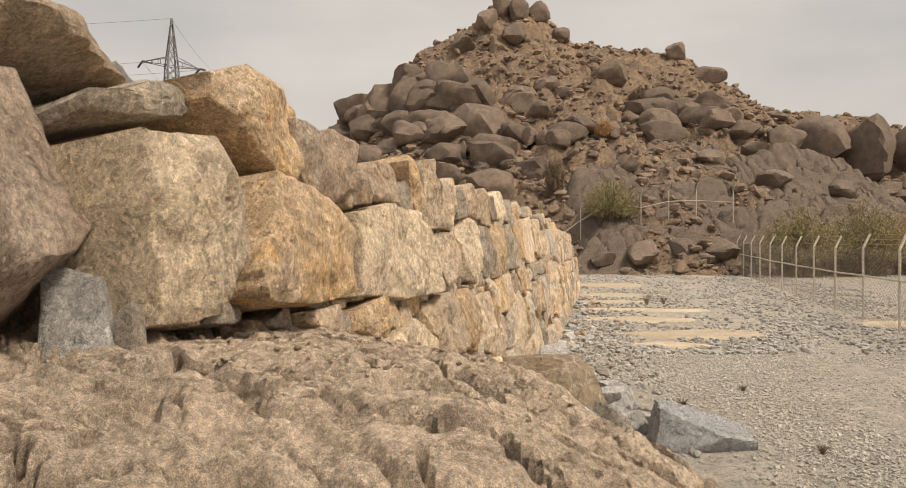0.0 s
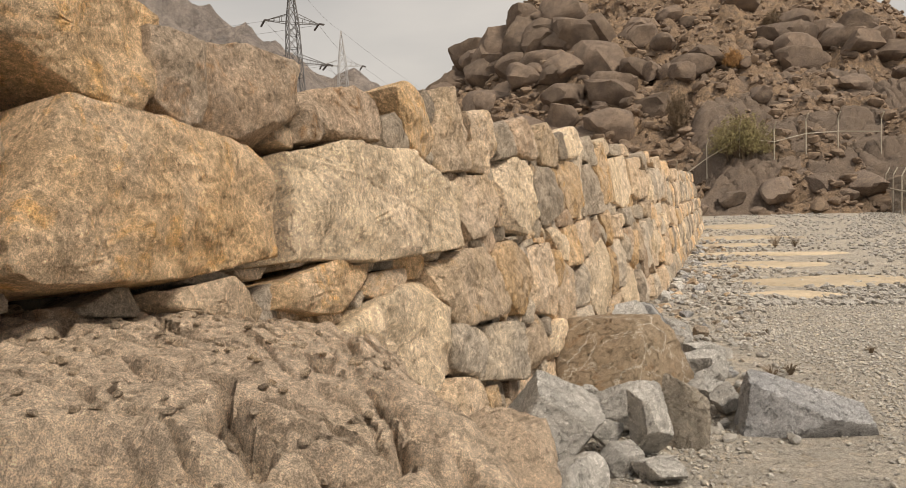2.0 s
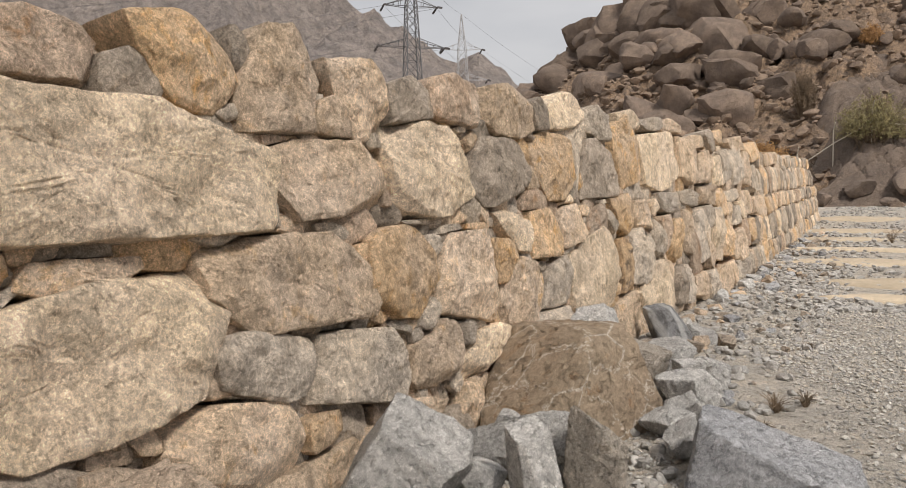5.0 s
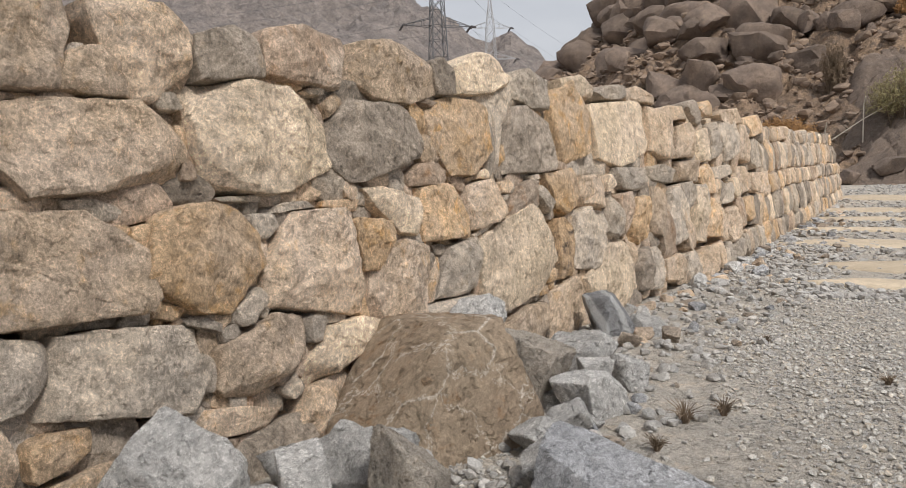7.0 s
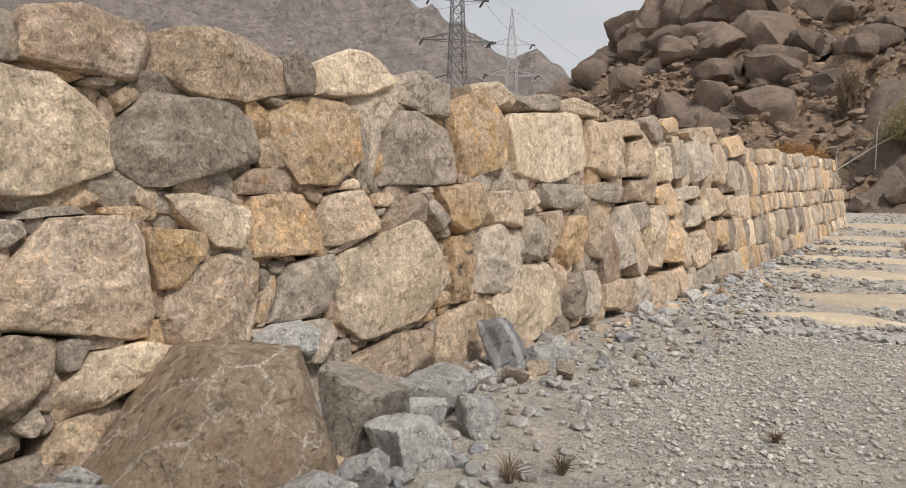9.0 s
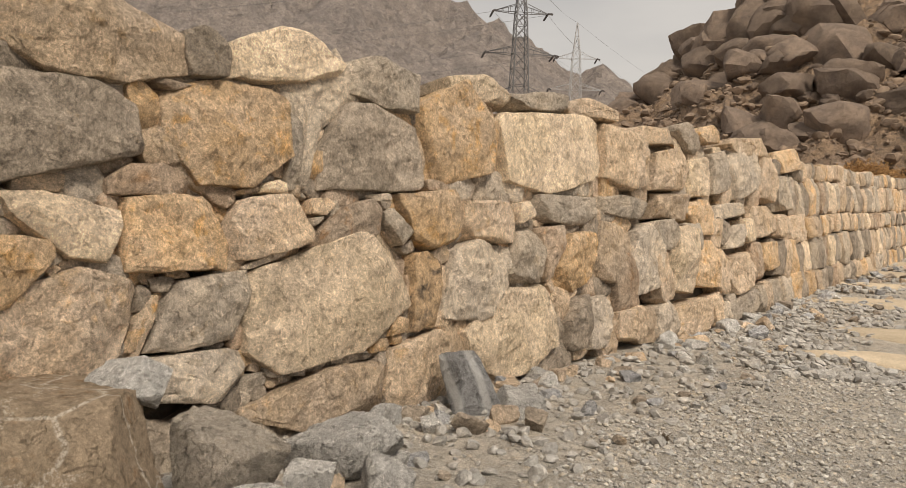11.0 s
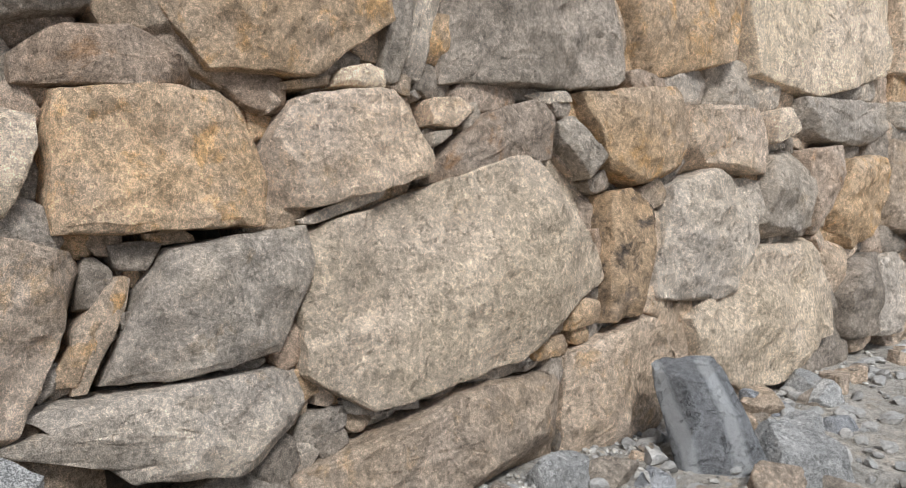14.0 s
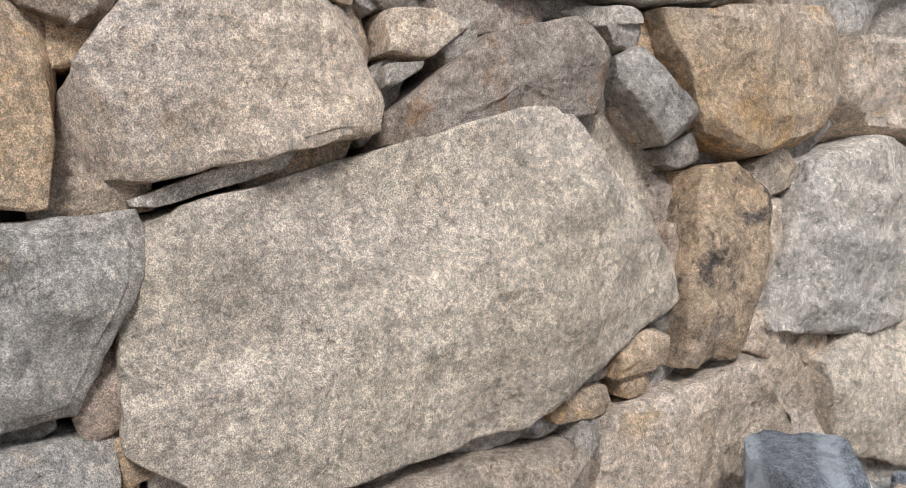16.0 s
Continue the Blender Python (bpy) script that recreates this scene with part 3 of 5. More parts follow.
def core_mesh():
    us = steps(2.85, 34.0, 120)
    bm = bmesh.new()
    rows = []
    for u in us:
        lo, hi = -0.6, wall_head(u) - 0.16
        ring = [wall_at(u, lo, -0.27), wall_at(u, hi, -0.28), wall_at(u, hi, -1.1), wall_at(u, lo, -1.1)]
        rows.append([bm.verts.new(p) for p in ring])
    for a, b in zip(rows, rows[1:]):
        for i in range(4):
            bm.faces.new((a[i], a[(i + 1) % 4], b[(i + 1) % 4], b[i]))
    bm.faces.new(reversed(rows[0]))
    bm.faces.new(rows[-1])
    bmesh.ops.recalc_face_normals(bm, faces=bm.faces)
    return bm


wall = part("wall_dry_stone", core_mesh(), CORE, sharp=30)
tagged(wall, "long dry-stone retaining wall of tan and grey blocks", "wall", kind="structure")

placed = []


def stone(u, z, w, h, tilt=0, tl=(0.1, 0.1), tr=(0.1, 0.1), br=(0.1, 0.1), bl=(0.1, 0.1), tone="tan", taper=0.0, slant=0.0, out=None, depth=0.36, bulge=0.25, chips=3, grooves=()):
    """One block of the wall: its middle (u along the wall, z up), width, height, tilt in degrees, cut corners, tone, taper and slant."""
    placed.append((u, z, w, h, tilt, (tl, tr, br, bl), taper, slant))
    if out is None:
        out = 0.01 + 0.03 * noise.noise((u * 3.1, z * 3.1, 5.0)) - (0.05 if min(w, h) < 0.14 else 0)
    me = block_mesh("stone", w, h, depth, tilt, (tl, tr, br, bl), len(placed) * 7 + 1, bulge=bulge, chips=chips, taper=taper, slant=slant, grooves=grooves)
    ob = part_mesh("stone", me, TONES[tone], wall, sharp=24)
    ob.matrix_world = wall_pose(u, z, out, 9.0)
    return ob


FAR_FROM = 13.0
stone(2.40, 1.75, 0.52, 0.54, 3, (0.04, 0.34), (0.30, 0.11), (0.06, 0.04), (0.44, 0.03), "cream", 0.40, 0.40, depth=0.75, chips=1, grooves=(-0.04, 0.06))
stone(2.94, 2.14, 0.67, 0.41, -3, (0.40, 0.27), (0.25, 0.18), (0.07, 0.21), (0.61, 0.56), "ochre", 0.26, 0.11, out=0.02, depth=0.8)
stone(3.13, 1.69, 1.12, 0.46, -5, (0.22, 0.79), (0.06, 0.10), (0.50, 0.16), (0.08, 0.05), "ochre", 0.03, -0.04, out=0.07, depth=0.7, chips=1)
stone(3.34, 2.06, 0.28, 0.30, 1, (0.28, 0.51), (0.03, 0.73), (0.54, 0.03), (0.43, 0.22), "rust", 0.39, 0.04)
stone(3.75, 2.06, 0.59, 0.36, -2, (0.43, 0.14), (0.06, 0.04), (0.24, 0.38), (0.05, 0.42), "rust", -0.00, 0.36)
stone(4.43, 2.04, 0.65, 0.30, -8, (0.59, 0.40), (0.15, 0.19), (0.79, 0.27), (0.18, 0.49), "rust", 0.10, 0.29)
stone(4.10, 1.98, 0.14, 0.16, 2, (0.08, 0.05), (0.15, 0.64), (0.34, 0.19), (0.46, 0.03), "rust", -0.29, 0.04)
stone(4.71, 1.64, 1.80, 0.51, -1, (0.24, 0.13), (0.37, 0.35), (0.03, 0.49), (0.33, 0.11), "cream", 0.01, 0.12, out=0.05, depth=0.5, chips=1)
stone(4.02, 1.32, 0.69, 0.22, -12, (0.45, 0.60), (0.07, 0.10), (0.57, 0.16), (0.31, 0.03), "ochre", 0.04, 0.35)
stone(4.64, 1.26, 0.54, 0.13, 0, (0.09, 0.57), (0.66, 0.09), (0.64, 0.33), (0.22, 0.37), "tan", 0.00, -0.03)
stone(3.74, 1.06, 0.50, 0.34, -3, (0.09, 0.43), (0.23, 0.31), (0.27, 0.26), (0.61, 0.48), "tan", -0.02, -0.05)
stone(4.57, 0.97, 1.22, 0.55, 0, (0.52, 0.19), (0.07, 0.27), (0.44, 0.14), (0.28, 0.35), "cream", 0.05, 0.11)
stone(3.76, 1.25, 0.11, 0.06, 4, (0.03, 0.32), (0.61, 0.19), (0.51, 0.27), (0.40, 0.44), "tan", 0.03, -0.35)
stone(4.04, 1.19, 0.16, 0.06, -1, (0.03, 0.17), (0.72, 0.21), (0.75, 0.13), (0.15, 0.03), "tan", 0.04, -0.21)
stone(5.21, 1.34, 0.27, 0.05, -2, (0.71, 0.19), (0.08, 0.05), (0.33, 0.74), (0.54, 0.72), "grey", 0.10, 0.05)
stone(3.87, 1.43, 0.12, 0.03, 2, (0.53, 0.16), (0.42, 0.04), (0.27, 0.79), (0.49, 0.10), "grey", -0.01, -0.21)
stone(5.12, 0.51, 0.75, 0.36, -12, (0.25, 0.22), (0.08, 0.36), (0.03, 0.40), (0.80, 0.23), "tan", -0.10, -0.02)
stone(5.66, 0.45, 0.28, 0.16, 6, (0.08, 0.41), (0.80, 0.34), (0.39, 0.18), (0.11, 0.12), "ochre", 0.21, 0.42)
stone(5.08, 0.76, 0.15, 0.10, -1, (0.03, 0.50), (0.18, 0.35), (0.03, 0.62), (0.39, 0.45), "tan", -0.40, -0.31)
stone(4.59, 0.68, 0.14, 0.05, -1, (0.68, 0.05), (0.03, 0.23), (0.06, 0.12), (0.80, 0.47), "tan", 0.09, -0.33)
stone(4.73, 0.65, 0.12, 0.10, -9, (0.78, 0.20), (0.17, 0.78), (0.23, 0.13), (0.32, 0.64), "tan", 0.22, -0.06)
stone(4.58, 0.52, 0.32, 0.20, -21, (0.48, 0.23), (0.17, 0.29), (0.18, 0.36), (0.11, 0.04), "tan", -0.08, -0.25)
stone(5.64, 1.13, 1.08, 0.43, -3, (0.29, 0.09), (0.25, 0.39), (0.04, 0.14), (0.21, 0.42), "tan", -0.00, -0.05)
stone(5.15, 1.06, 0.09, 0.21, -10, (0.46, 0.03), (0.49, 0.63), (0.03, 0.06), (0.09, 0.05), "ochre", 0.08, -0.01)
stone(6.19, 1.20, 0.12, 0.11, -7, (0.67, 0.06), (0.05, 0.08), (0.19, 0.77), (0.66, 0.19), "ochre", 0.17, 0.23)
stone(5.38, 0.79, 0.59, 0.33, -1, (0.18, 0.16), (0.64, 0.30), (0.15, 0.21), (0.58, 0.38), "grey", 0.19, 0.04)
stone(6.00, 0.64, 0.86, 0.41, -4, (0.19, 0.57), (0.59, 0.08), (0.17, 0.55), (0.78, 0.27), "grey", 0.01, -0.20)
stone(6.05, 1.59, 0.95, 0.38, 1, (0.20, 0.12), (0.30, 0.10), (0.07, 0.69), (0.16, 0.47), "tan", -0.02, 0.03)
stone(5.55, 1.45, 0.13, 0.16, 2, (0.46, 0.80), (0.29, 0.05), (0.04, 0.27), (0.76, 0.08), "grey", 0.05, -0.02)
stone(6.99, 1.63, 0.91, 0.56, 0, (0.03, 0.06), (0.64, 0.05), (0.39, 0.21), (0.46, 0.10), "cream", 0.05, 0.08)
stone(5.67, 1.77, 0.16, 0.06, -2, (0.73, 0.30), (0.13, 0.35), (0.78, 0.46), (0.03, 0.06), "rust", 0.16, 0.41)
stone(6.01, 1.32, 0.30, 0.09, -5, (0.42, 0.12), (0.55, 0.41), (0.33, 0.33), (0.55, 0.57), "grey", 0.09, -0.06)
stone(5.25, 1.37, 0.17, 0.03, 5, (0.78, 0.28), (0.03, 0.08), (0.04, 0.03), (0.03, 0.60), "tan", 0.24, -0.18)
stone(5.22, 2.07, 0.61, 0.40, -6, (0.45, 0.27), (0.18, 0.10), (0.28, 0.39), (0.20, 0.59), "ochre", 0.26, -0.13)
stone(4.92, 1.98, 0.30, 0.20, -4, (0.36, 0.17), (0.16, 0.32), (0.19, 0.49), (0.16, 0.71), "dark", -0.29, 0.15)
stone(5.76, 2.06, 0.49, 0.51, 0, (0.42, 0.03), (0.22, 0.13), (0.05, 0.60), (0.22, 0.37), "tan", -0.27, 0.48)
stone(5.55, 2.16, 0.12, 0.23, 12, (0.14, 0.79), (0.39, 0.03), (0.20, 0.79), (0.51, 0.03), "dark", 0.04, 0.40)
stone(6.35, 2.00, 0.51, 0.44, 2, (0.48, 0.04), (0.38, 0.27), (0.41, 0.31), (0.35, 0.80), "tan", 0.16, 0.20)
stone(6.09, 1.90, 0.28, 0.21, -3, (0.41, 0.22), (0.42, 0.27), (0.57, 0.04), (0.03, 0.11), "tan", -0.16, 0.14)
stone(5.39, 1.87, 0.18, 0.08, 7, (0.71, 0.08), (0.04, 0.07), (0.14, 0.75), (0.53, 0.78), "grey", -0.07, 0.05)
stone(6.85, 2.05, 0.42, 0.30, -1, (0.58, 0.26), (0.03, 0.26), (0.80, 0.14), (0.03, 0.36), "dark", 0.05, 0.17)
stone(7.43, 2.09, 0.72, 0.32, -5, (0.32, 0.24), (0.03, 0.03), (0.72, 0.03), (0.06, 0.56), "rust", -0.02, 0.31)
stone(8.24, 2.07, 0.95, 0.39, 0, (0.40, 0.16), (0.39, 0.28), (0.38, 0.22), (0.27, 0.31), "tan", 0.06, 0.07)
stone(8.82, 2.09, 0.28, 0.27, -5, (0.33, 0.18), (0.36, 0.40), (0.43, 0.12), (0.21, 0.40), "dark", 0.09, 0.16)
stone(9.37, 2.14, 0.82, 0.34, -2, (0.34, 0.42), (0.40, 0.39), (0.66, 0.29), (0.04, 0.52), "cream", 0.01, 0.42)
stone(10.16, 2.09, 0.69, 0.32, 0, (0.32, 0.14), (0.53, 0.19), (0.03, 0.49), (0.48, 0.22), "grey", 0.00, 0.10)
stone(7.93, 1.63, 0.97, 0.48, 0, (0.22, 0.44), (0.24, 0.22), (0.68, 0.32), (0.18, 0.21), "dark", -0.04, 0.02)
stone(8.90, 1.67, 0.78, 0.56, -2, (0.44, 0.17), (0.13, 0.13), (0.38, 0.34), (0.20, 0.43), "ochre", 0.03, -0.08)
stone(8.41, 1.41, 0.42, 0.17, 3, (0.33, 0.42), (0.23, 0.68), (0.08, 0.11), (0.66, 0.16), "rust", -0.17, -0.33)
stone(9.36, 1.62, 0.12, 0.50, -11, (0.36, 0.03), (0.33, 0.80), (0.24, 0.03), (0.17, 0.72), "grey", 0.31, 0.11)
stone(9.46, 1.64, 0.13, 0.50, 2, (0.23, 0.80), (0.08, 0.15), (0.28, 0.77), (0.09, 0.06), "grey", 0.08, 0.26)
stone(9.98, 1.65, 0.91, 0.57, 5, (0.22, 0.46), (0.46, 0.29), (0.04, 0.03), (0.80, 0.12), "dark", 0.03, 0.25)
stone(10.94, 1.85, 0.93, 0.71, 10, (0.72, 0.22), (0.21, 0.74), (0.11, 0.23), (0.11, 0.57), "ochre", -0.33, -0.06)
stone(12.25, 1.80, 1.70, 0.86, -10, (0.70, 0.37), (0.27, 0.05), (0.42, 0.37), (0.28, 0.53), "cream", -0.17, 0.59)
stone(13.69, 1.78, 1.05, 0.62, -6, (0.36, 0.07), (0.35, 0.24), (0.33, 0.17), (0.39, 0.07), "tan", 0.00, 0.16)
stone(14.79, 1.69, 0.89, 0.47, 7, (0.03, 0.60), (0.28, 0.32), (0.12, 0.47), (0.69, 0.18), "tan", -0.09, 0.28)
stone(11.29, 2.19, 0.80, 0.22, 0, (0.49, 0.26), (0.47, 0.54), (0.09, 0.30), (0.16, 0.38), "cream", 0.03, -0.11)
stone(12.19, 2.18, 0.67, 0.17, 3, (0.06, 0.66), (0.24, 0.03), (0.04, 0.05), (0.70, 0.16), "grey", 0.24, -0.35)
stone(13.16, 2.21, 1.15, 0.24, 7, (0.30, 0.16), (0.60, 0.80), (0.09, 0.09), (0.76, 0.41), "tan", 0.02, -0.60)
stone(14.51, 2.07, 1.19, 0.19, 4, (0.03, 0.08), (0.80, 0.18), (0.03, 0.64), (0.09, 0.71), "tan", -0.00, -0.17)
stone(7.99, 1.20, 0.47, 0.28, -12, (0.38, 0.14), (0.59, 0.11), (0.17, 0.61), (0.41, 0.52), "cream", 0.17, -0.41)
stone(8.52, 1.15, 0.56, 0.38, -4, (0.54, 0.08), (0.03, 0.48), (0.70, 0.05), (0.03, 0.29), "ochre", 0.01, 0.07)
stone(9.11, 1.19, 0.63, 0.32, 10, (0.13, 0.43), (0.63, 0.14), (0.08, 0.57), (0.03, 0.03), "tan", -0.11, 0.25)
stone(9.71, 1.17, 0.61, 0.24, 14, (0.45, 0.43), (0.31, 0.03), (0.17, 0.47), (0.80, 0.29), "rust", -0.29, -0.10)
stone(10.51, 1.19, 0.65, 0.40, 4, (0.14, 0.78), (0.17, 0.38), (0.15, 0.37), (0.22, 0.19), "ochre", 0.40, -0.10)
stone(10.16, 1.15, 0.24, 0.24, 1, (0.27, 0.09), (0.68, 0.80), (0.35, 0.03), (0.36, 0.56), "grey", 0.14, -0.10)
stone(11.17, 1.16, 0.71, 0.33, 1, (0.03, 0.80), (0.49, 0.07), (0.05, 0.03), (0.80, 0.15), "tan", -0.01, 0.11)
stone(11.67, 1.24, 0.26, 0.17, 2, (0.34, 0.07), (0.03, 0.09), (0.65, 0.28), (0.17, 0.76), "cream", 0.07, 0.46)
stone(12.36, 1.25, 1.13, 0.26, -1, (0.16, 0.66), (0.10, 0.52), (0.12, 0.45), (0.48, 0.18), "grey", 0.22, 0.10)
stone(13.50, 1.29, 1.07, 0.25, 0, (0.63, 0.17), (0.03, 0.53), (0.15, 0.11), (0.48, 0.33), "grey", -0.04, 0.06)
stone(14.73, 1.29, 0.78, 0.32, 1, (0.03, 0.03), (0.42, 0.09), (0.22, 0.79), (0.75, 0.16), "tan", -0.07, 0.13)
stone(15.57, 1.16, 0.68, 0.43, 0, (0.71, 0.03), (0.13, 0.03), (0.21, 0.80), (0.17, 0.57), "ochre", 0.22, -0.17)
stone(7.90, 1.02, 0.11, 0.15, -9, (0.49, 0.67), (0.47, 0.23), (0.58, 0.67), (0.36, 0.13), "grey", -0.20, 0.44)
stone(7.92, 0.76, 0.58, 0.53, -17, (0.43, 0.34), (0.09, 0.09), (0.11, 0.08), (0.08, 0.27), "tan", 0.06, 0.19)
stone(8.30, 0.72, 0.12, 0.27, -6, (0.77, 0.80), (0.09, 0.12), (0.55, 0.80), (0.05, 0.05), "ochre", -0.06, 0.23)
stone(9.52, 0.75, 1.33, 0.71, 3, (0.62, 0.22), (0.12, 0.20), (0.35, 0.30), (0.16, 0.22), "cream", 0.01, 0.10)
stone(10.31, 0.72, 0.28, 0.50, 8, (0.23, 0.56), (0.39, 0.21), (0.03, 0.62), (0.25, 0.03), "stained", 0.12, 0.21)
stone(10.91, 0.74, 0.89, 0.57, 9, (0.26, 0.73), (0.47, 0.24), (0.32, 0.43), (0.45, 0.21), "grey", 0.12, 0.17)
stone(10.52, 0.74, 0.12, 0.27, 8, (0.03, 0.04), (0.09, 0.39), (0.25, 0.50), (0.49, 0.12), "tan", -0.01, 0.30)
stone(11.58, 0.89, 0.58, 0.42, 9, (0.28, 0.79), (0.05, 0.18), (0.16, 0.42), (0.37, 0.14), "grey", -0.07, 0.14)
stone(8.64, 0.76, 0.52, 0.34, 3, (0.08, 0.21), (0.03, 0.10), (0.18, 0.66), (0.28, 0.05), "grey", -0.12, 0.33)
stone(8.52, 0.43, 0.59, 0.28, -1, (0.07, 0.76), (0.80, 0.05), (0.21, 0.27), (0.74, 0.21), "grey", 0.40, -0.49)
stone(9.33, 0.18, 1.13, 0.34, -3, (0.54, 0.45), (0.03, 0.14), (0.03, 0.26), (0.38, 0.41), "tan", 0.01, -0.04)
stone(10.24, 0.18, 0.69, 0.59, -6, (0.74, 0.26), (0.15, 0.12), (0.34, 0.50), (0.41, 0.04), "tan", -0.00, 0.01)
stone(11.37, 0.32, 1.29, 0.67, 0, (0.32, 0.40), (0.16, 0.15), (0.49, 0.23), (0.32, 0.18), "cream", 0.12, 0.07)
stone(9.87, 0.40, 0.19, 0.08, -2, (0.03, 0.73), (0.04, 0.77), (0.80, 0.12), (0.10, 0.12), "ochre", 0.17, 0.17)
stone(10.06, 0.51, 0.16, 0.11, 5, (0.69, 0.09), (0.15, 0.03), (0.03, 0.55), (0.78, 0.04), "ochre", -0.04, 0.09)
stone(9.66, 0.39, 0.19, 0.03, 0, (0.69, 0.19), (0.03, 0.67), (0.03, 0.03), (0.78, 0.28), "grey", -0.05, 0.13)
stone(9.03, 0.37, 0.13, 0.06, -6, (0.06, 0.03), (0.45, 0.03), (0.07, 0.23), (0.77, 0.13), "grey", 0.05, -0.26)
stone(8.91, 0.43, 0.07, 0.09, 2, (0.16, 0.04), (0.53, 0.79), (0.12, 0.14), (0.72, 0.24), "tan", 0.07, -0.01)
stone(9.18, 0.35, 0.11, 0.04, -9, (0.60, 0.15), (0.16, 0.03), (0.63, 0.07), (0.34, 0.03), "grey", -0.19, 0.60)
stone(9.04, 0.99, 0.30, 0.07, 7, (0.74, 0.72), (0.03, 0.03), (0.78, 0.44), (0.15, 0.12), "grey", 0.17, 0.32)
stone(8.42, 0.90, 0.11, 0.08, -5, (0.59, 0.17), (0.04, 0.05), (0.09, 0.65), (0.03, 0.76), "dark", 0.23, 0.14)
stone(9.53, 1.28, 0.20, 0.10, -1, (0.05, 0.42), (0.65, 0.03), (0.50, 0.79), (0.31, 0.11), "tan", 0.05, -0.03)
stone(8.86, 1.30, 0.05, 0.07, -1, (0.16, 0.80), (0.80, 0.19), (0.80, 0.38), (0.16, 0.03), "tan", 0.08, 0.15)
stone(8.96, 1.36, 0.18, 0.03, 5, (0.80, 0.38), (0.03, 0.08), (0.28, 0.03), (0.58, 0.03), "tan", -0.02, -0.10)
stone(9.17, 1.39, 0.18, 0.08, -2, (0.56, 0.29), (0.39, 0.17), (0.24, 0.14), (0.11, 0.35), "cream", -0.21, 0.49)
stone(10.01, 1.34, 0.24, 0.05, 0, (0.77, 0.20), (0.03, 0.39), (0.63, 0.20), (0.30, 0.68), "grey", 0.15, 0.08)
stone(9.46, 1.19, 0.08, 0.05, 6, (0.03, 0.48), (0.68, 0.05), (0.76, 0.75), (0.03, 0.11), "grey", 0.10, 0.59)
stone(8.31, 0.71, 0.12, 0.27, 3, (0.63, 0.43), (0.23, 0.04), (0.63, 0.73), (0.05, 0.52), "tan", 0.12, 0.25)
stone(8.89, 0.33, 0.17, 0.12, -5, (0.03, 0.04), (0.07, 0.49), (0.67, 0.48), (0.30, 0.21), "grey", -0.06, 0.25)
stone(12.00, 0.91, 0.33, 0.41, 2, (0.03, 0.03), (0.28, 0.39), (0.26, 0.58), (0.29, 0.03), "rust", 0.40, 0.57)
stone(12.43, 0.81, 0.55, 0.56, -10, (0.77, 0.10), (0.03, 0.44), (0.41, 0.30), (0.48, 0.04), "ochre", -0.21, 0.32)
stone(13.16, 0.84, 0.88, 0.56, -6, (0.27, 0.80), (0.34, 0.17), (0.40, 0.35), (0.03, 0.03), "tan", -0.02, -0.19)
stone(13.94, 0.75, 0.92, 0.68, 14, (0.19, 0.51), (0.48, 0.21), (0.27, 0.53), (0.70, 0.13), "grey", 0.09, 0.33)
stone(14.94, 0.69, 0.62, 0.75, -9, (0.16, 0.69), (0.05, 0.57), (0.17, 0.34), (0.05, 0.21), "cream", -0.03, 0.09)
stone(15.66, 0.59, 0.67, 0.55, -5, (0.07, 0.03), (0.03, 0.26), (0.18, 0.71), (0.03, 0.03), "ochre", -0.07, 0.16)
stone(16.74, 0.90, 0.84, 0.33, -2, (0.75, 0.19), (0.05, 0.03), (0.80, 0.17), (0.03, 0.18), "grey", 0.07, 0.18)
stone(16.79, 0.41, 1.27, 0.52, 2, (0.35, 0.07), (0.43, 0.13), (0.69, 0.18), (0.13, 0.27), "tan", 0.04, 0.28)
stone(18.12, 0.57, 1.14, 0.39, 4, (0.34, 0.80), (0.50, 0.11), (0.03, 0.52), (0.35, 0.03), "ochre", 0.28, 0.06)
stone(12.35, 0.26, 0.36, 0.44, 12, (0.44, 0.34), (0.48, 0.09), (0.03, 0.80), (0.34, 0.12), "dark", 0.10, 0.38)
stone(12.76, 0.23, 0.52, 0.46, 0, (0.17, 0.80), (0.23, 0.27), (0.52, 0.70), (0.15, 0.03), "grey", -0.06, -0.03)
stone(13.43, 0.13, 0.67, 0.33, 0, (0.46, 0.09), (0.37, 0.43), (0.13, 0.46), (0.50, 0.06), "tan", 0.02, 0.18)
stone(14.23, 0.09, 0.57, 0.39, 11, (0.44, 0.06), (0.03, 0.03), (0.08, 0.59), (0.03, 0.24), "grey", -0.05, 0.23)
stone(15.12, 0.02, 1.23, 0.40, 3, (0.31, 0.04), (0.47, 0.27), (0.28, 0.54), (0.50, 0.05), "tan", 0.01, 0.18)
stone(15.91, -0.08, 0.50, 0.37, -2, (0.37, 0.80), (0.13, 0.79), (0.19, 0.03), (0.04, 0.03), "grey", -0.09, 0.60)
stone(16.98, 0.02, 1.54, 0.34, 12, (0.20, 0.65), (0.62, 0.46), (0.33, 0.35), (0.50, 0.32), "grey", 0.04, -0.41)
stone(15.57, 1.63, 0.76, 0.46, 6, (0.17, 0.66), (0.03, 0.04), (0.27, 0.79), (0.63, 0.11), "cream", -0.04, -0.04)
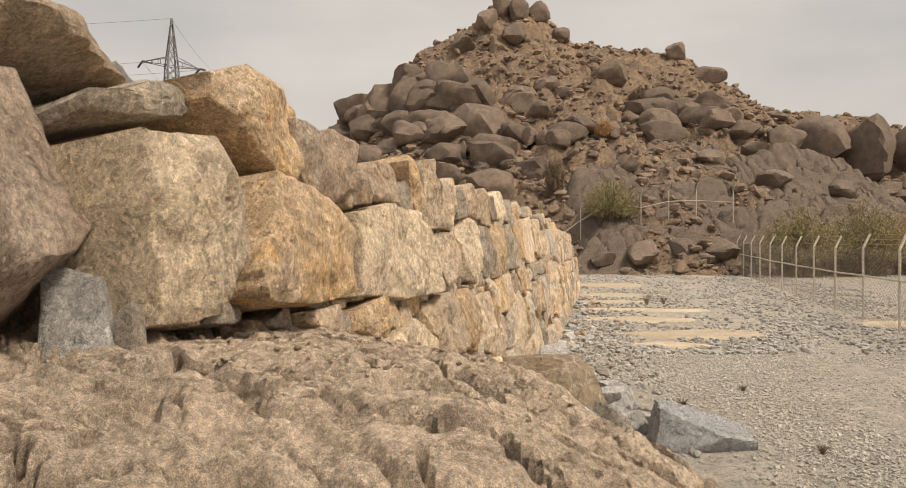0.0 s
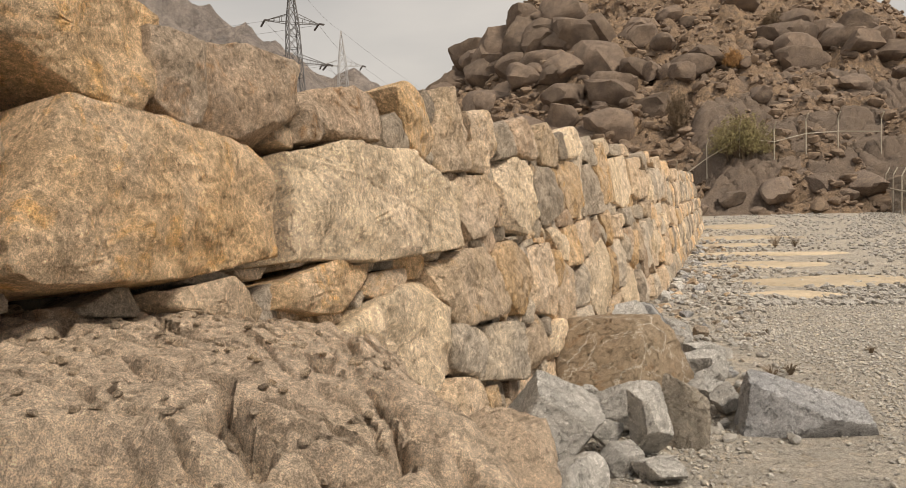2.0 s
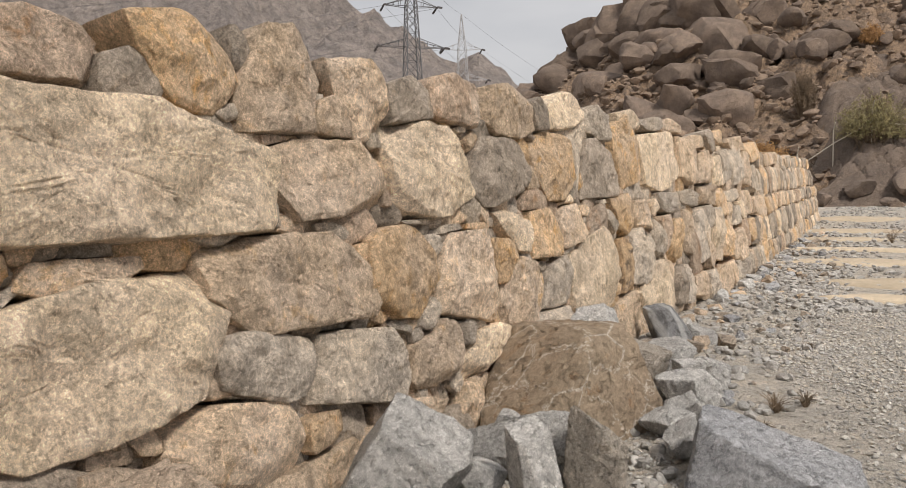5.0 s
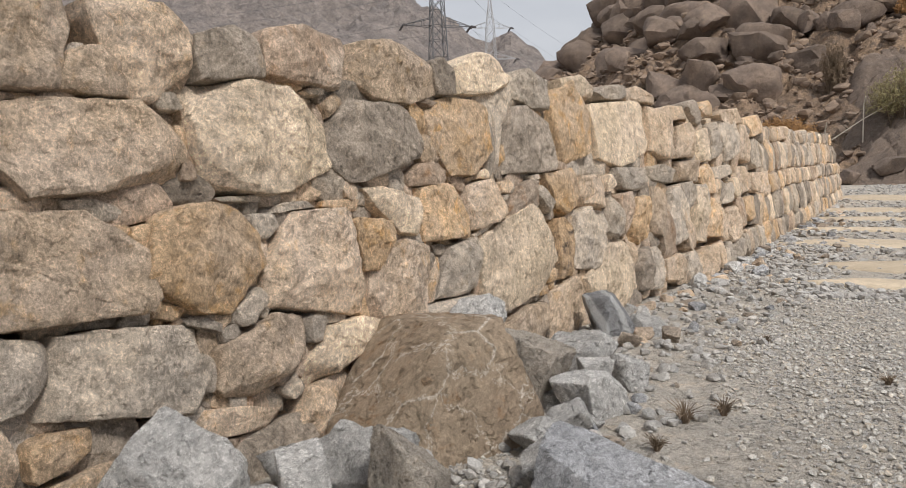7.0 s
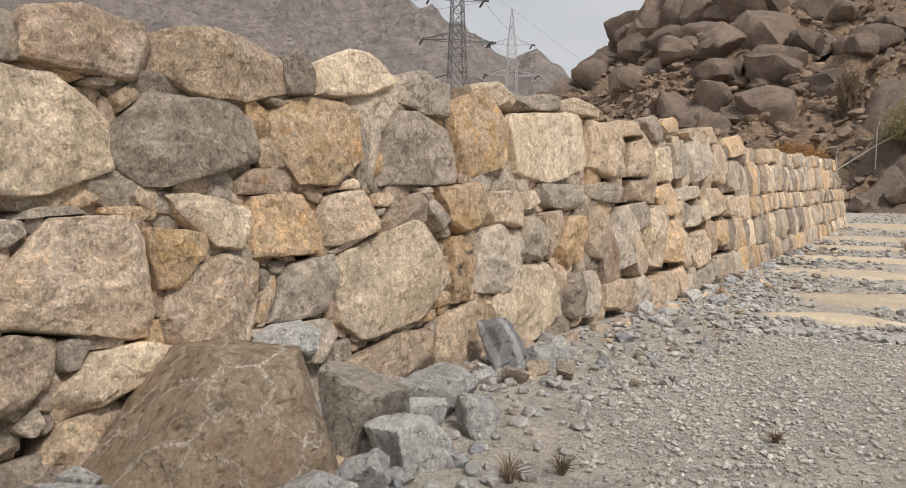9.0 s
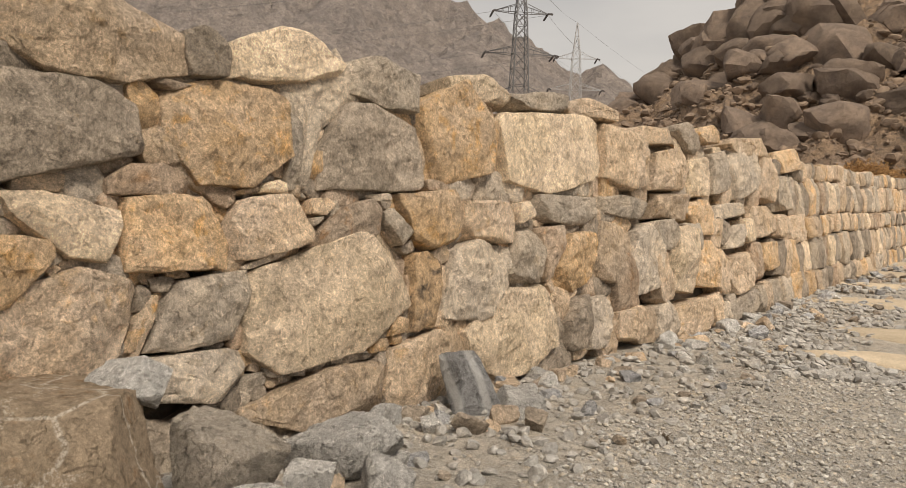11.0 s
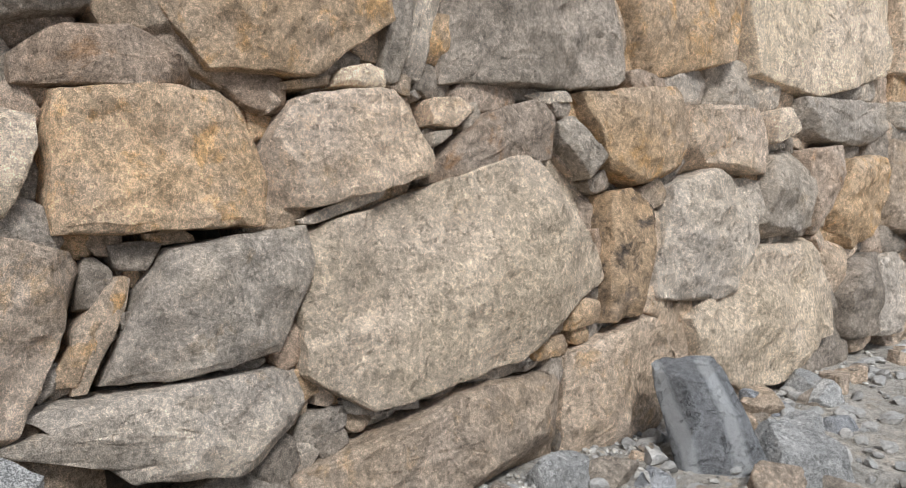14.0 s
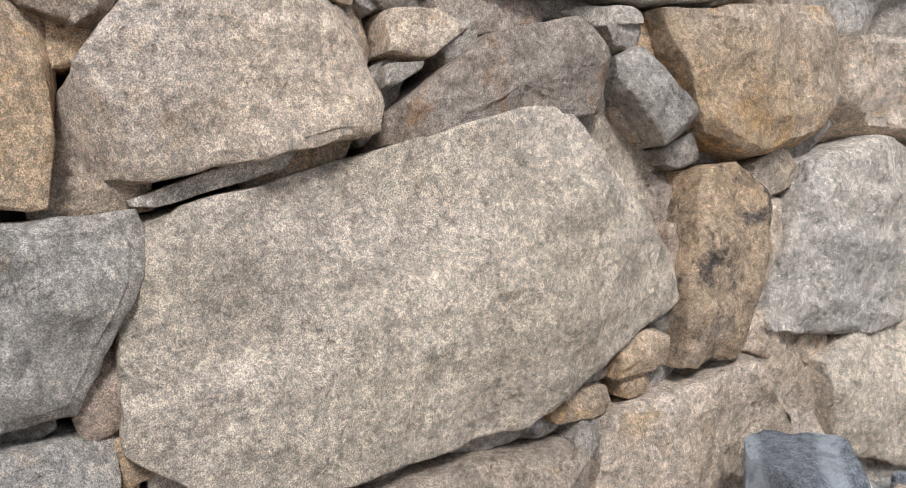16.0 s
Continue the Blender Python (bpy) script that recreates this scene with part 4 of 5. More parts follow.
stone(16.38, 1.73, 0.53, 0.60, -5, (0.80, 0.17), (0.03, 0.34), (0.78, 0.17), (0.03, 0.65), "grey", -0.02, 0.09)
stone(17.44, 1.74, 1.13, 0.71, -2, (0.03, 0.59), (0.14, 0.57), (0.77, 0.35), (0.03, 0.35), "grey", 0.11, 0.19)
stone(18.52, 1.69, 0.85, 0.63, -8, (0.68, 0.06), (0.06, 0.46), (0.07, 0.51), (0.06, 0.14), "tan", 0.18, 0.49)
stone(17.78, 2.15, 1.89, 0.29, 1, (0.80, 0.27), (0.03, 0.14), (0.12, 0.80), (0.18, 0.49), "tan", -0.04, 0.30)
stone(6.49, 1.08, 0.62, 0.51, -12, (0.53, 0.14), (0.12, 0.21), (0.34, 0.48), (0.41, 0.22), "ochre", -0.20, -0.06)
stone(7.19, 0.95, 0.77, 0.59, 0, (0.33, 0.43), (0.15, 0.31), (0.12, 0.42), (0.76, 0.25), "tan", -0.11, 0.03)
stone(7.72, 1.01, 0.38, 0.30, -6, (0.04, 0.07), (0.24, 0.03), (0.53, 0.75), (0.17, 0.80), "ochre", -0.00, -0.06)
stone(6.89, 1.19, 0.20, 0.13, 2, (0.03, 0.19), (0.74, 0.17), (0.60, 0.37), (0.15, 0.76), "grey", 0.10, -0.18)
stone(7.12, 1.27, 0.40, 0.05, 0, (0.10, 0.03), (0.14, 0.50), (0.80, 0.33), (0.07, 0.03), "grey", 0.06, -0.24)
stone(6.78, 1.33, 0.32, 0.04, -6, (0.79, 0.19), (0.16, 0.75), (0.77, 0.22), (0.03, 0.66), "grey", 0.11, 0.23)
stone(7.52, 1.25, 0.34, 0.07, -1, (0.45, 0.03), (0.03, 0.19), (0.04, 0.05), (0.41, 0.60), "ochre", 0.02, -0.15)
stone(6.68, 0.82, 0.22, 0.18, 0, (0.72, 0.55), (0.11, 0.45), (0.45, 0.48), (0.31, 0.09), "grey", 0.03, 0.26)
stone(6.24, 0.87, 0.17, 0.11, 1, (0.03, 0.07), (0.80, 0.49), (0.18, 0.43), (0.63, 0.33), "ochre", -0.04, -0.12)
stone(6.44, 0.77, 0.19, 0.11, -4, (0.03, 0.08), (0.68, 0.72), (0.17, 0.21), (0.80, 0.56), "grey", -0.02, -0.60)
stone(6.73, 0.56, 0.63, 0.32, 16, (0.16, 0.49), (0.38, 0.34), (0.53, 0.20), (0.29, 0.33), "tan", 0.34, 0.32)
stone(7.36, 0.48, 0.72, 0.29, 2, (0.07, 0.41), (0.48, 0.35), (0.80, 0.60), (0.14, 0.30), "cream", -0.18, 0.54)
stone(7.10, 0.63, 0.14, 0.14, 0, (0.18, 0.71), (0.60, 0.10), (0.43, 0.63), (0.18, 0.03), "grey", 0.17, 0.03)
stone(6.87, 0.37, 0.13, 0.13, -7, (0.59, 0.55), (0.21, 0.26), (0.12, 0.40), (0.59, 0.36), "grey", 0.10, 0.04)
stone(6.55, 0.29, 0.63, 0.13, -10, (0.08, 0.61), (0.58, 0.35), (0.57, 0.15), (0.38, 0.08), "tan", -0.05, 0.45)
stone(8.45, 0.45, 0.69, 0.16, 1, (0.32, 0.15), (0.13, 0.77), (0.30, 0.20), (0.32, 0.76), "grey", 0.27, -0.28)
stone(6.43, 1.79, 0.17, 0.09, -3, (0.67, 0.35), (0.17, 0.03), (0.46, 0.21), (0.40, 0.52), "grey", -0.37, 0.16)
stone(6.99, 1.89, 0.22, 0.05, 11, (0.52, 0.11), (0.45, 0.03), (0.72, 0.41), (0.16, 0.75), "grey", -0.04, -0.51)
stone(7.45, 1.90, 0.17, 0.04, 0, (0.59, 0.29), (0.12, 0.45), (0.41, 0.06), (0.18, 0.68), "grey", 0.16, 0.15)
stone(7.58, 1.83, 0.14, 0.11, 20, (0.41, 0.21), (0.34, 0.48), (0.80, 0.36), (0.15, 0.61), "tan", 0.07, 0.46)
stone(8.61, 1.89, 0.19, 0.05, 0, (0.25, 0.05), (0.31, 0.05), (0.60, 0.80), (0.18, 0.60), "rust", 0.40, -0.55)
stone(6.89, 1.18, 0.16, 0.11, -3, (0.04, 0.07), (0.73, 0.18), (0.52, 0.62), (0.05, 0.58), "grey", 0.40, 0.08)
stone(6.26, 0.86, 0.15, 0.06, -6, (0.03, 0.03), (0.80, 0.30), (0.10, 0.42), (0.77, 0.19), "ochre", 0.19, -0.06)
stone(15.44, 2.10, 0.68, 0.35, -10, (0.38, 0.27), (0.37, 0.29), (0.28, 0.55), (0.34, 0.53), "dark")
stone(16.17, 2.21, 0.71, 0.22, 3, (0.62, 0.18), (0.04, 0.03), (0.03, 0.62), (0.14, 0.50), "ochre")
stone(19.96, 2.06, 1.17, 0.36, 6, (0.03, 0.42), (0.03, 0.03), (0.15, 0.03), (0.11, 0.03), "ochre")
stone(19.31, 1.50, 0.86, 0.53, 2, (0.10, 0.62), (0.03, 0.53), (0.07, 0.38), (0.08, 0.03), "grey")
stone(19.74, 0.92, 1.34, 0.46, 4, (0.05, 0.60), (0.48, 0.08), (0.61, 0.06), (0.09, 0.04), "tan")
stone(16.68, 1.25, 1.45, 0.19, 5, (0.03, 0.20), (0.62, 0.30), (0.15, 0.04), (0.03, 0.48), "grey")
stone(18.02, 1.07, 1.26, 0.44, 0, (0.08, 0.43), (0.30, 0.06), (0.62, 0.20), (0.03, 0.03), "tan")
stone(2.54, 1.46, 0.24, 0.08, 7, (0.28, 0.39), (0.43, 0.30), (0.03, 0.62), (0.68, 0.49), "grey", -0.02, -0.01)
stone(2.34, 1.46, 0.12, 0.03, -12, (0.50, 0.49), (0.42, 0.53), (0.42, 0.39), (0.40, 0.43), "cream", 0.37, 0.36)
stone(2.97, 1.41, 0.20, 0.08, -11, (0.48, 0.76), (0.31, 0.79), (0.70, 0.05), (0.05, 0.05), "grey", -0.13, 0.23)
stone(3.33, 1.35, 0.50, 0.16, 0, (0.65, 0.06), (0.29, 0.78), (0.06, 0.19), (0.77, 0.69), "tan", 0.05, -0.24)
stone(3.36, 1.43, 0.23, 0.05, -11, (0.37, 0.64), (0.49, 0.18), (0.62, 0.29), (0.09, 0.21), "grey", -0.00, 0.59)
stone(3.58, 1.42, 0.16, 0.04, -1, (0.11, 0.06), (0.78, 0.13), (0.07, 0.65), (0.13, 0.16), "tan", 0.06, 0.05)
stone(2.46, 2.14, 0.69, 0.13, 20, (0.03, 0.16), (0.13, 0.03), (0.16, 0.62), (0.62, 0.56), "grey", out=-0.1, depth=0.6)


def covered(u, z, grow=0.06):
    """Whether a block already stands at this place of the wall's face."""
    for bu, bz, w, h, tilt, (tl, tr, br, bl), taper, slant in placed:
        dx, dz = (u - bu) * 1.02, (z - bz) / 0.988
        if abs(dx) + abs(dz) > 1.5 * (w + h):
            continue
        c, s = math.cos(radians(tilt)), math.sin(radians(tilt))
        x, y = dx * c + dz * s, dz * c - dx * s
        x, y = (x - slant * y) / (1 + taper * 2 * y / h) / (w + grow), y / (h + grow)
        if abs(x) < 0.5 and abs(y) < 0.5 and (0.5 + x) / tl[0] + (0.5 - y) / tl[1] > 1 and (0.5 - x) / tr[0] + (0.5 - y) / tr[1] > 1 and (0.5 - x) / br[0] + (0.5 + y) / br[1] > 1 and (0.5 + x) / bl[0] + (0.5 + y) / bl[1] > 1:
            return True
    return False


def chinking(u0, u1, most):
    """Small stones wedged into the gaps between the blocks, the widest gaps first."""
    step = 0.02
    us, zs = np.arange(u0, u1, step), np.arange(0.0, 2.0, step)
    gap = np.array([[not covered(u, z, 0.0) and z > wall_foot(u) - 0.05 and not (u < 3.95 and z > 1.38) for z in zs] for u in us])
    dist, layer, k = np.zeros(gap.shape), gap.copy(), 0
    while layer.any() and k < 12:
        dist[layer] += 1
        k += 1
        inner = layer.copy()
        inner[1:] &= layer[:-1]
        inner[:-1] &= layer[1:]
        inner[:, 1:] &= layer[:, :-1]
        inner[:, :-1] &= layer[:, 1:]
        layer = inner
    rng = random.Random(3)
    order = sorted(((-dist[i, j] - rng.random() * 0.9, i, j) for i, j in zip(*np.nonzero(dist >= 1))))
    free = gap.copy()
    made = 0
    cells = np.argwhere(gap)
    for _, i, j in order:
        if made >= most:
            break
        if not free[i, j]:
            continue
        r = dist[i, j]
        near = cells[(abs(cells[:, 0] - i) <= 3 * r + 3) & (abs(cells[:, 1] - j) <= 3 * r + 3)] - (i, j)
        near = near[(near ** 2).sum(1) <= (3 * r + 3) ** 2]
        cov = near.T @ near / max(1, len(near))
        val, vec = np.linalg.eigh(cov)
        ang = math.degrees(math.atan2(vec[1, 1], vec[0, 1]))
        ang = ang - 180 if ang > 90 else ang + 180 if ang < -90 else ang
        thick = max(0.024, (2 * r - 0.1) * step)
        length = thick * min(3.4, max(1.2, math.sqrt(val[1] / max(val[0], 0.3)) * rng.uniform(0.7, 1.2)))
        u, z = us[i], zs[j]
        me = block_mesh("chinking_stone", length, thick, 0.2, ang, [(rng.choice((0.03, 0.1, 0.3)), rng.choice((0.05, 0.2, 0.45))) for _ in range(4)], rng.random(), chips=3)
        tone = rng.choice(("grey", "grey", "tan", "tan", "rust", "dark", "ochre"))
        ob = part_mesh("chinking_stone", me, TONES[tone], wall, sharp=24)
        ob.matrix_world = wall_pose(u, z, rng.uniform(-0.11, -0.04))
        made += 1
        c, s = math.cos(radians(ang)), math.sin(radians(ang))
        for di in range(-int(length / step) - 1, int(length / step) + 2):
            for dj in range(-int(length / step) - 1, int(length / step) + 2):
                x, y = (di * c + dj * s) * step, (dj * c - di * s) * step
                if abs(x) < length * 0.55 and abs(y) < thick * 0.55 and 0 <= i + di < gap.shape[0] and 0 <= j + dj < gap.shape[1]:
                    free[i + di, j + dj] = False


chinking(3.0, 13.5, 300)


def far_courses(u0, u1):
    """The long run of the wall further on: uneven courses of upright blocks, with a ledge between the lower and upper tier."""
    rng = random.Random(11)
    tints = ("tan", "tan", "cream", "grey", "ochre", "grey", "rust", "dark", "dark", "tan")
    tiers = ((0.0, 0.34, -0.01), (0.34, 0.82, 0.0), (0.82, 1.10, 0.02), (1.12, 1.62, -0.09), (1.62, 1.88, -0.1))
    groups = {}
    for k, (a, b, out) in enumerate(tiers):
        u = u0 + rng.uniform(0, 0.2)
        while u < u1:
            w = rng.uniform(0.22, 0.5)
            lo, span = wall_foot(u + w / 2), wall_head(u + w / 2) - wall_foot(u + w / 2)
            z0, z1 = lo + span * a / 1.88, lo + span * b / 1.88
            h = (z1 - z0) * rng.uniform(0.86, 1.08)
            if u < 21 and covered(u + w / 2, (z0 + z1) / 2):
                u += 0.12
                continue
            me = block_mesh("stone", w * 1.02, h * 1.03, 0.25, rng.uniform(-6, 6), [(rng.uniform(0.03, 0.22), rng.uniform(0.03, 0.2)) for _ in range(4)], rng.random(), n=18, chips=2)
            groups.setdefault(rng.choice(tints), []).append((me, wall_pose(u + w / 2, (z0 + z1) / 2 + rng.uniform(-0.03, 0.03), out + rng.uniform(-0.03, 0.04))))
            u += w
    for tone, pieces in groups.items():
        ob = part_mesh("far_stones", join_meshes("far_stones", pieces), FAR_TONES[tone], wall, "")
        tagged(ob, tone + " blocks of the far run of the wall", kind="stuff")
        for me, _ in pieces:
            bpy.data.meshes.remove(me)


FAR_TONES = {k: rock_material(k + "_far_stone", *v, relief=0.42, grain=0.46, island=True) for k, v in STONE_TINTS.items()}
far_courses(FAR_FROM, 34.0)

# ---- things ----
PIPE = plain_material("pale_painted_steel", (0.52, 0.47, 0.39), 0.55, 0.0)
WIRE = plain_material("dull_galvanised_wire", (0.28, 0.24, 0.20), 0.6, 0.3)


def tube(bm, a, b, r, sides=6):
    a, b = Vector(a), Vector(b)
    q = (b - a).to_track_quat("Z", "Y").to_matrix()
    rings = []
    for p in (a, b):
        rings.append([bm.verts.new(p + q @ Vector((r * math.cos(2 * math.pi * i / sides), r * math.sin(2 * math.pi * i / sides), 0))) for i in range(sides)])
    for i in range(sides):
        j = (i + 1) % sides
        bm.faces.new((rings[0][i], rings[0][j], rings[1][j], rings[1][i]))
    bm.faces.new(reversed(rings[0]))
    bm.faces.new(rings[1])


def polytube(bm, pts, r, sides=4):
    """One bent bar through several points."""
    rings = []
    for p, q in zip(pts, list(pts[1:]) + [None]):
        if q is not None:
            turn = (Vector(q) - Vector(p)).to_track_quat("Z", "Y").to_matrix()
        rings.append([bm.verts.new(Vector(p) + turn @ Vector((r * math.cos(2 * math.pi * i / sides), r * math.sin(2 * math.pi * i / sides), 0))) for i in range(sides)])
    for a, b in zip(rings, rings[1:]):
        for i in range(sides):
            bm.faces.new((a[i], a[(i + 1) % sides], b[(i + 1) % sides], b[i]))


def fence(path, label, arm, rail=1.1, height=1.8):
    """Post-and-mesh fence along the given feet; arm: the way the bent tops lean."""
    root = new("mesh_fence")
    tagged(root, label, "fence")
    tips = []
    for x, y, z in path:
        bm = bmesh.new()
        tube(bm, (x, y, z - 0.3), (x, y, z + height), 0.03, 8)
        tip = (x + arm[0], y + arm[1], z + height + 0.33)
        tube(bm, (x, y, z + height - 0.015), tip, 0.028, 8)
        tips.append(tip)
        part("post", bm, PIPE, root)
    for (p, q, a, b) in zip(path, path[1:], tips, tips[1:]):
        bm = bmesh.new()
        tube(bm, (p[0], p[1], p[2] + rail), (q[0], q[1], q[2] + rail), 0.024, 8)
        part("rail", bm, PIPE, root)
        bm = bmesh.new()
        for f in (0.25, 0.6, 0.95):
            tube(bm, [p[i] + (a[i] - p[i]) * f + (0, 0, height * (1 - f))[i] for i in range(3)], [q[i] + (b[i] - q[i]) * f + (0, 0, height * (1 - f))[i] for i in range(3)], 0.004, 3)
        part("barbed_wire", bm, WIRE, root)
        bm = bmesh.new()
        P, Q = Vector(p), Vector(q)
        length, n = (Q - P).length, 26
        for i in range(-n, n):
            for sgn in (1, -1):
                s0, s1 = i * length / n, i * length / n + 1.75
                if sgn < 0:
                    s0, s1 = length - s0, length - s1
                za, zb = 0.03, 1.78
                lo, hi = max(0, min(s0, s1)), min(length, max(s0, s1))
                if lo >= hi:
                    continue
                slope = (zb - za) / (s1 - s0)
                tube(bm, P + (Q - P) * (lo / length) + Vector((0, 0, za + slope * (lo - s0))), P + (Q - P) * (hi / length) + Vector((0, 0, za + slope * (hi - s0))), 0.0022, 3)
        part("wire_mesh", bm, WIRE, root)
    return root


side_feet = [(9.6 + 0.232 * s, 17.0 + s, ground_z(9.6 + 0.232 * s, 17.0 + s)) for s in [2.75 * i - 5.5 for i in range(13)]]
fence(side_feet, "pale steel post fence with wire mesh beside the track", (0.22, 0.1))
back_feet = [(x, 46.2 + 0.3 * math.sin(x), max(hill_z(x, 46.2 + 0.3 * math.sin(x)), apron_z(x, 46.2 + 0.3 * math.sin(x)))) for x in (16.3, 14.3, 12.6, 10.9, 9.2, 7.5, 5.8, 4.1)]
fence(back_feet, "pale steel post fence crossing the rocks at the hill's foot", (0.05, -0.25))

SAND = rock_material("pale_dry_sand", (0.50, 0.415, 0.305), (0.54, 0.45, 0.335), (0.44, 0.355, 0.25), 0.58, grain=0.2, relief=0.2)


def sand_patch(x, y, w, d, seed):
    """A low pan of pale silt lying on the gravel."""
    bm = bmesh.new()
    n, rings = 40, (1.0, 0.93, 0.7, 0.35)
    loops = []
    for k, s in enumerate(rings):
        loop = []
        for i in range(n):
            a = 2 * math.pi * i / n
            q = s * (1 + 0.35 * noise.noise((math.cos(a) * 1.5 + seed, math.sin(a) * 1.5, 0)) + 0.12 * noise.noise((math.cos(a) * 5 + seed, math.sin(a) * 5, 0)))
            px, py = x + q * math.cos(a) * w / 2, y + q * math.sin(a) * d / 2
            loop.append(bm.verts.new((px, py, ground_z(px, py) + (-0.02, 0.03, 0.055, 0.06)[k])))
        loops.append(loop)
    for a, b in zip(loops, loops[1:]):
        for i in range(n):
            bm.faces.new((a[i], a[(i + 1) % n], b[(i + 1) % n], b[i]))
    bm.faces.new(loops[-1])
    ob = part("sand_patch", bm, SAND, sharp=60)
    return tagged(ob, "pale smooth pan of dry silt on the gravel", "sand", "silt pans")


for i, (x, y, w, d) in enumerate(((5.2, 16.4, 3.4, 1.3), (4.4, 19.6, 3.0, 1.2), (5.0, 22.5, 4.0, 0.9), (4.8, 25.5, 3.0, 1.0), (5.6, 28.5, 4.0, 1.2), (6.2, 34.0, 4.2, 2.2), (10.6, 18.5, 2.4, 1.0), (3.9, 14.4, 1.6, 0.7))):
    sand_patch(x, y, w, d, i * 3.7)


SLAB_ROCK_PALE = rock_material("brown_grey_granite", (0.42, 0.37, 0.31), (0.36, 0.31, 0.26), (0.36, 0.28, 0.20), 0.58, relief=0.55, grain=0.45, speck=(0.55, 0.52, 0.47))
BANDED = rock_material("banded_granite", (0.25, 0.25, 0.255), (0.20, 0.20, 0.205), (0.32, 0.32, 0.32), 0.56, relief=0.5, grain=0.45, speck=(0.42, 0.42, 0.42), patina=(0.30, 0.30, 0.305), bands=True)
PINK_BOULDER = rock_material("pinkish_brown_rock", (0.55, 0.44, 0.355), (0.48, 0.365, 0.285), (0.36, 0.235, 0.155), 0.56, relief=0.5, grain=0.4)


# ---- the boulders heaped at the start of the wall ----
def loose_rock(x, y, z, size, turn=0.0, material=None, label="angular grey granite rock lying on the gravel", seed=None, tilt=(0, 0), planes=6, rough=0.05, boxy=True, name="loose_rock", group="fallen rocks along the wall", faces=(), worn=0.2):
    seed = len(bpy.data.objects) if seed is None else seed
    me = rock_mesh(name, size, seed, planes, 5 if max(size) > 0.4 else 4 if max(size) > 0.15 else 3, rough, boxy, worn, faces)
    ob = part_mesh(name, me, material or GRANITE, sharp=28)
    ob.matrix_world = pose(x, y, z, tilt[0], tilt[1], turn)
    return tagged(ob, label, "rock", group)


loose_rock(-1.41, 1.92, 1.26, (0.95, 0.9, 0.9), 15, PINK_BOULDER, "massive pinkish-brown boulder standing at the end of the wall", 43, (0, 0), 5, 0.06, boxy=False, name="boulder", group="", worn=0.35,
           faces=((1, -0.3, 0.45, 0.6), (0.9, -0.5, -0.5, 0.62), (0, -1, 0.2, 0.62), (0, 0, 1, 0.8), (-1, 0, 0, 0.8), (0, 1, 0, 0.8), (0, 0, -1, 0.8), (0.5, -0.8, 0.6, 0.66)))
loose_rock(-1.60, 2.40, 2.05, (1.15, 0.9, 0.50), 22, TONES["tan"], "tan slab boulder perched on the heap", 57, (4, -4), 5, 0.05, boxy=False, name="boulder", group="", worn=0.15,
           faces=((0.15, -0.2, 1, 0.45), (1, -0.2, 0.3, 0.85), (0.5, -0.3, -0.85, 0.45), (-0.1, -1, 0.1, 0.7), (-1, 0, 0, 0.9), (0, 1, 0, 0.7), (-0.2, 0, -1, 0.5)))
loose_rock(-0.98, 2.07, 1.37, (0.19, 0.2, 0.27), 30, GRANITE, "pale granite block on the bedrock", 64, (0, 0), 5, 0.04, name="block", group="")
loose_rock(-0.85, 2.09, 1.37, (0.08, 0.1, 0.17), 10, TONES["grey"], "small grey stone wedged under the heap", 66, name="block", group="")
loose_rock(-1.7, 3.2, 1.7, (0.9, 0.9, 0.55), 0, TONES["tan"], "tan boulder at the back of the heap", 71, boxy=False, name="boulder", group="")

loose_rock(0.14, 4.18, -0.1, (0.80, 0.62, 0.84), 12, BEDROCK, "rough brown bedrock block split off the outcrop", 88, (0, 0), 5, 0.09, boxy=False, name="bedrock_block", group="", worn=0.1,
           faces=((-0.1, -0.15, 1, 0.6), (0.5, -0.5, 0.6, 0.72), (0, -1, 0.15, 0.6), (1, 0, 0.1, 0.65), (-1, 0, 0.1, 0.65), (0, 1, 0.1, 0.6), (0, 0, -1, 0.6)))

# ---- fallen rocks along the foot of the wall ----
loose_rock(0.86, 7.38, -0.12, (1.30, 1.30, 0.76), 0, BOULDER_BROWN, "big brown quartz-veined boulder fallen against the wall", 29, (0, 0), 4, 0.05, boxy=False, name="boulder", group="", worn=0.15,
           faces=((-0.42, -0.62, 0.66, 0.50), (0.75, -0.62, 0.22, 0.60), (-0.05, 0.1, 1, 0.60), (0.3, 1, 0.2, 0.7), (-1, -0.2, 0.2, 0.75), (0, 0, -1, 0.7), (0.9, 0.5, 0.3, 0.7)))
loose_rock(0.36, 5.74, -0.02, (0.72, 0.5, 0.57), 0, GRANITE, "pale speckled granite rock with a pointed top beside the wall", 3, (0, 0), 2, 0.05, worn=0.08,
           faces=((-0.8, -0.25, 0.55, 0.55), (0.42, -0.25, 0.87, 0.50), (0.15, -1, 0.35, 0.5), (0.8, -0.2, -0.6, 0.6), (0, 1, 0.1, 0.6), (0, 0, -1, 0.7)))
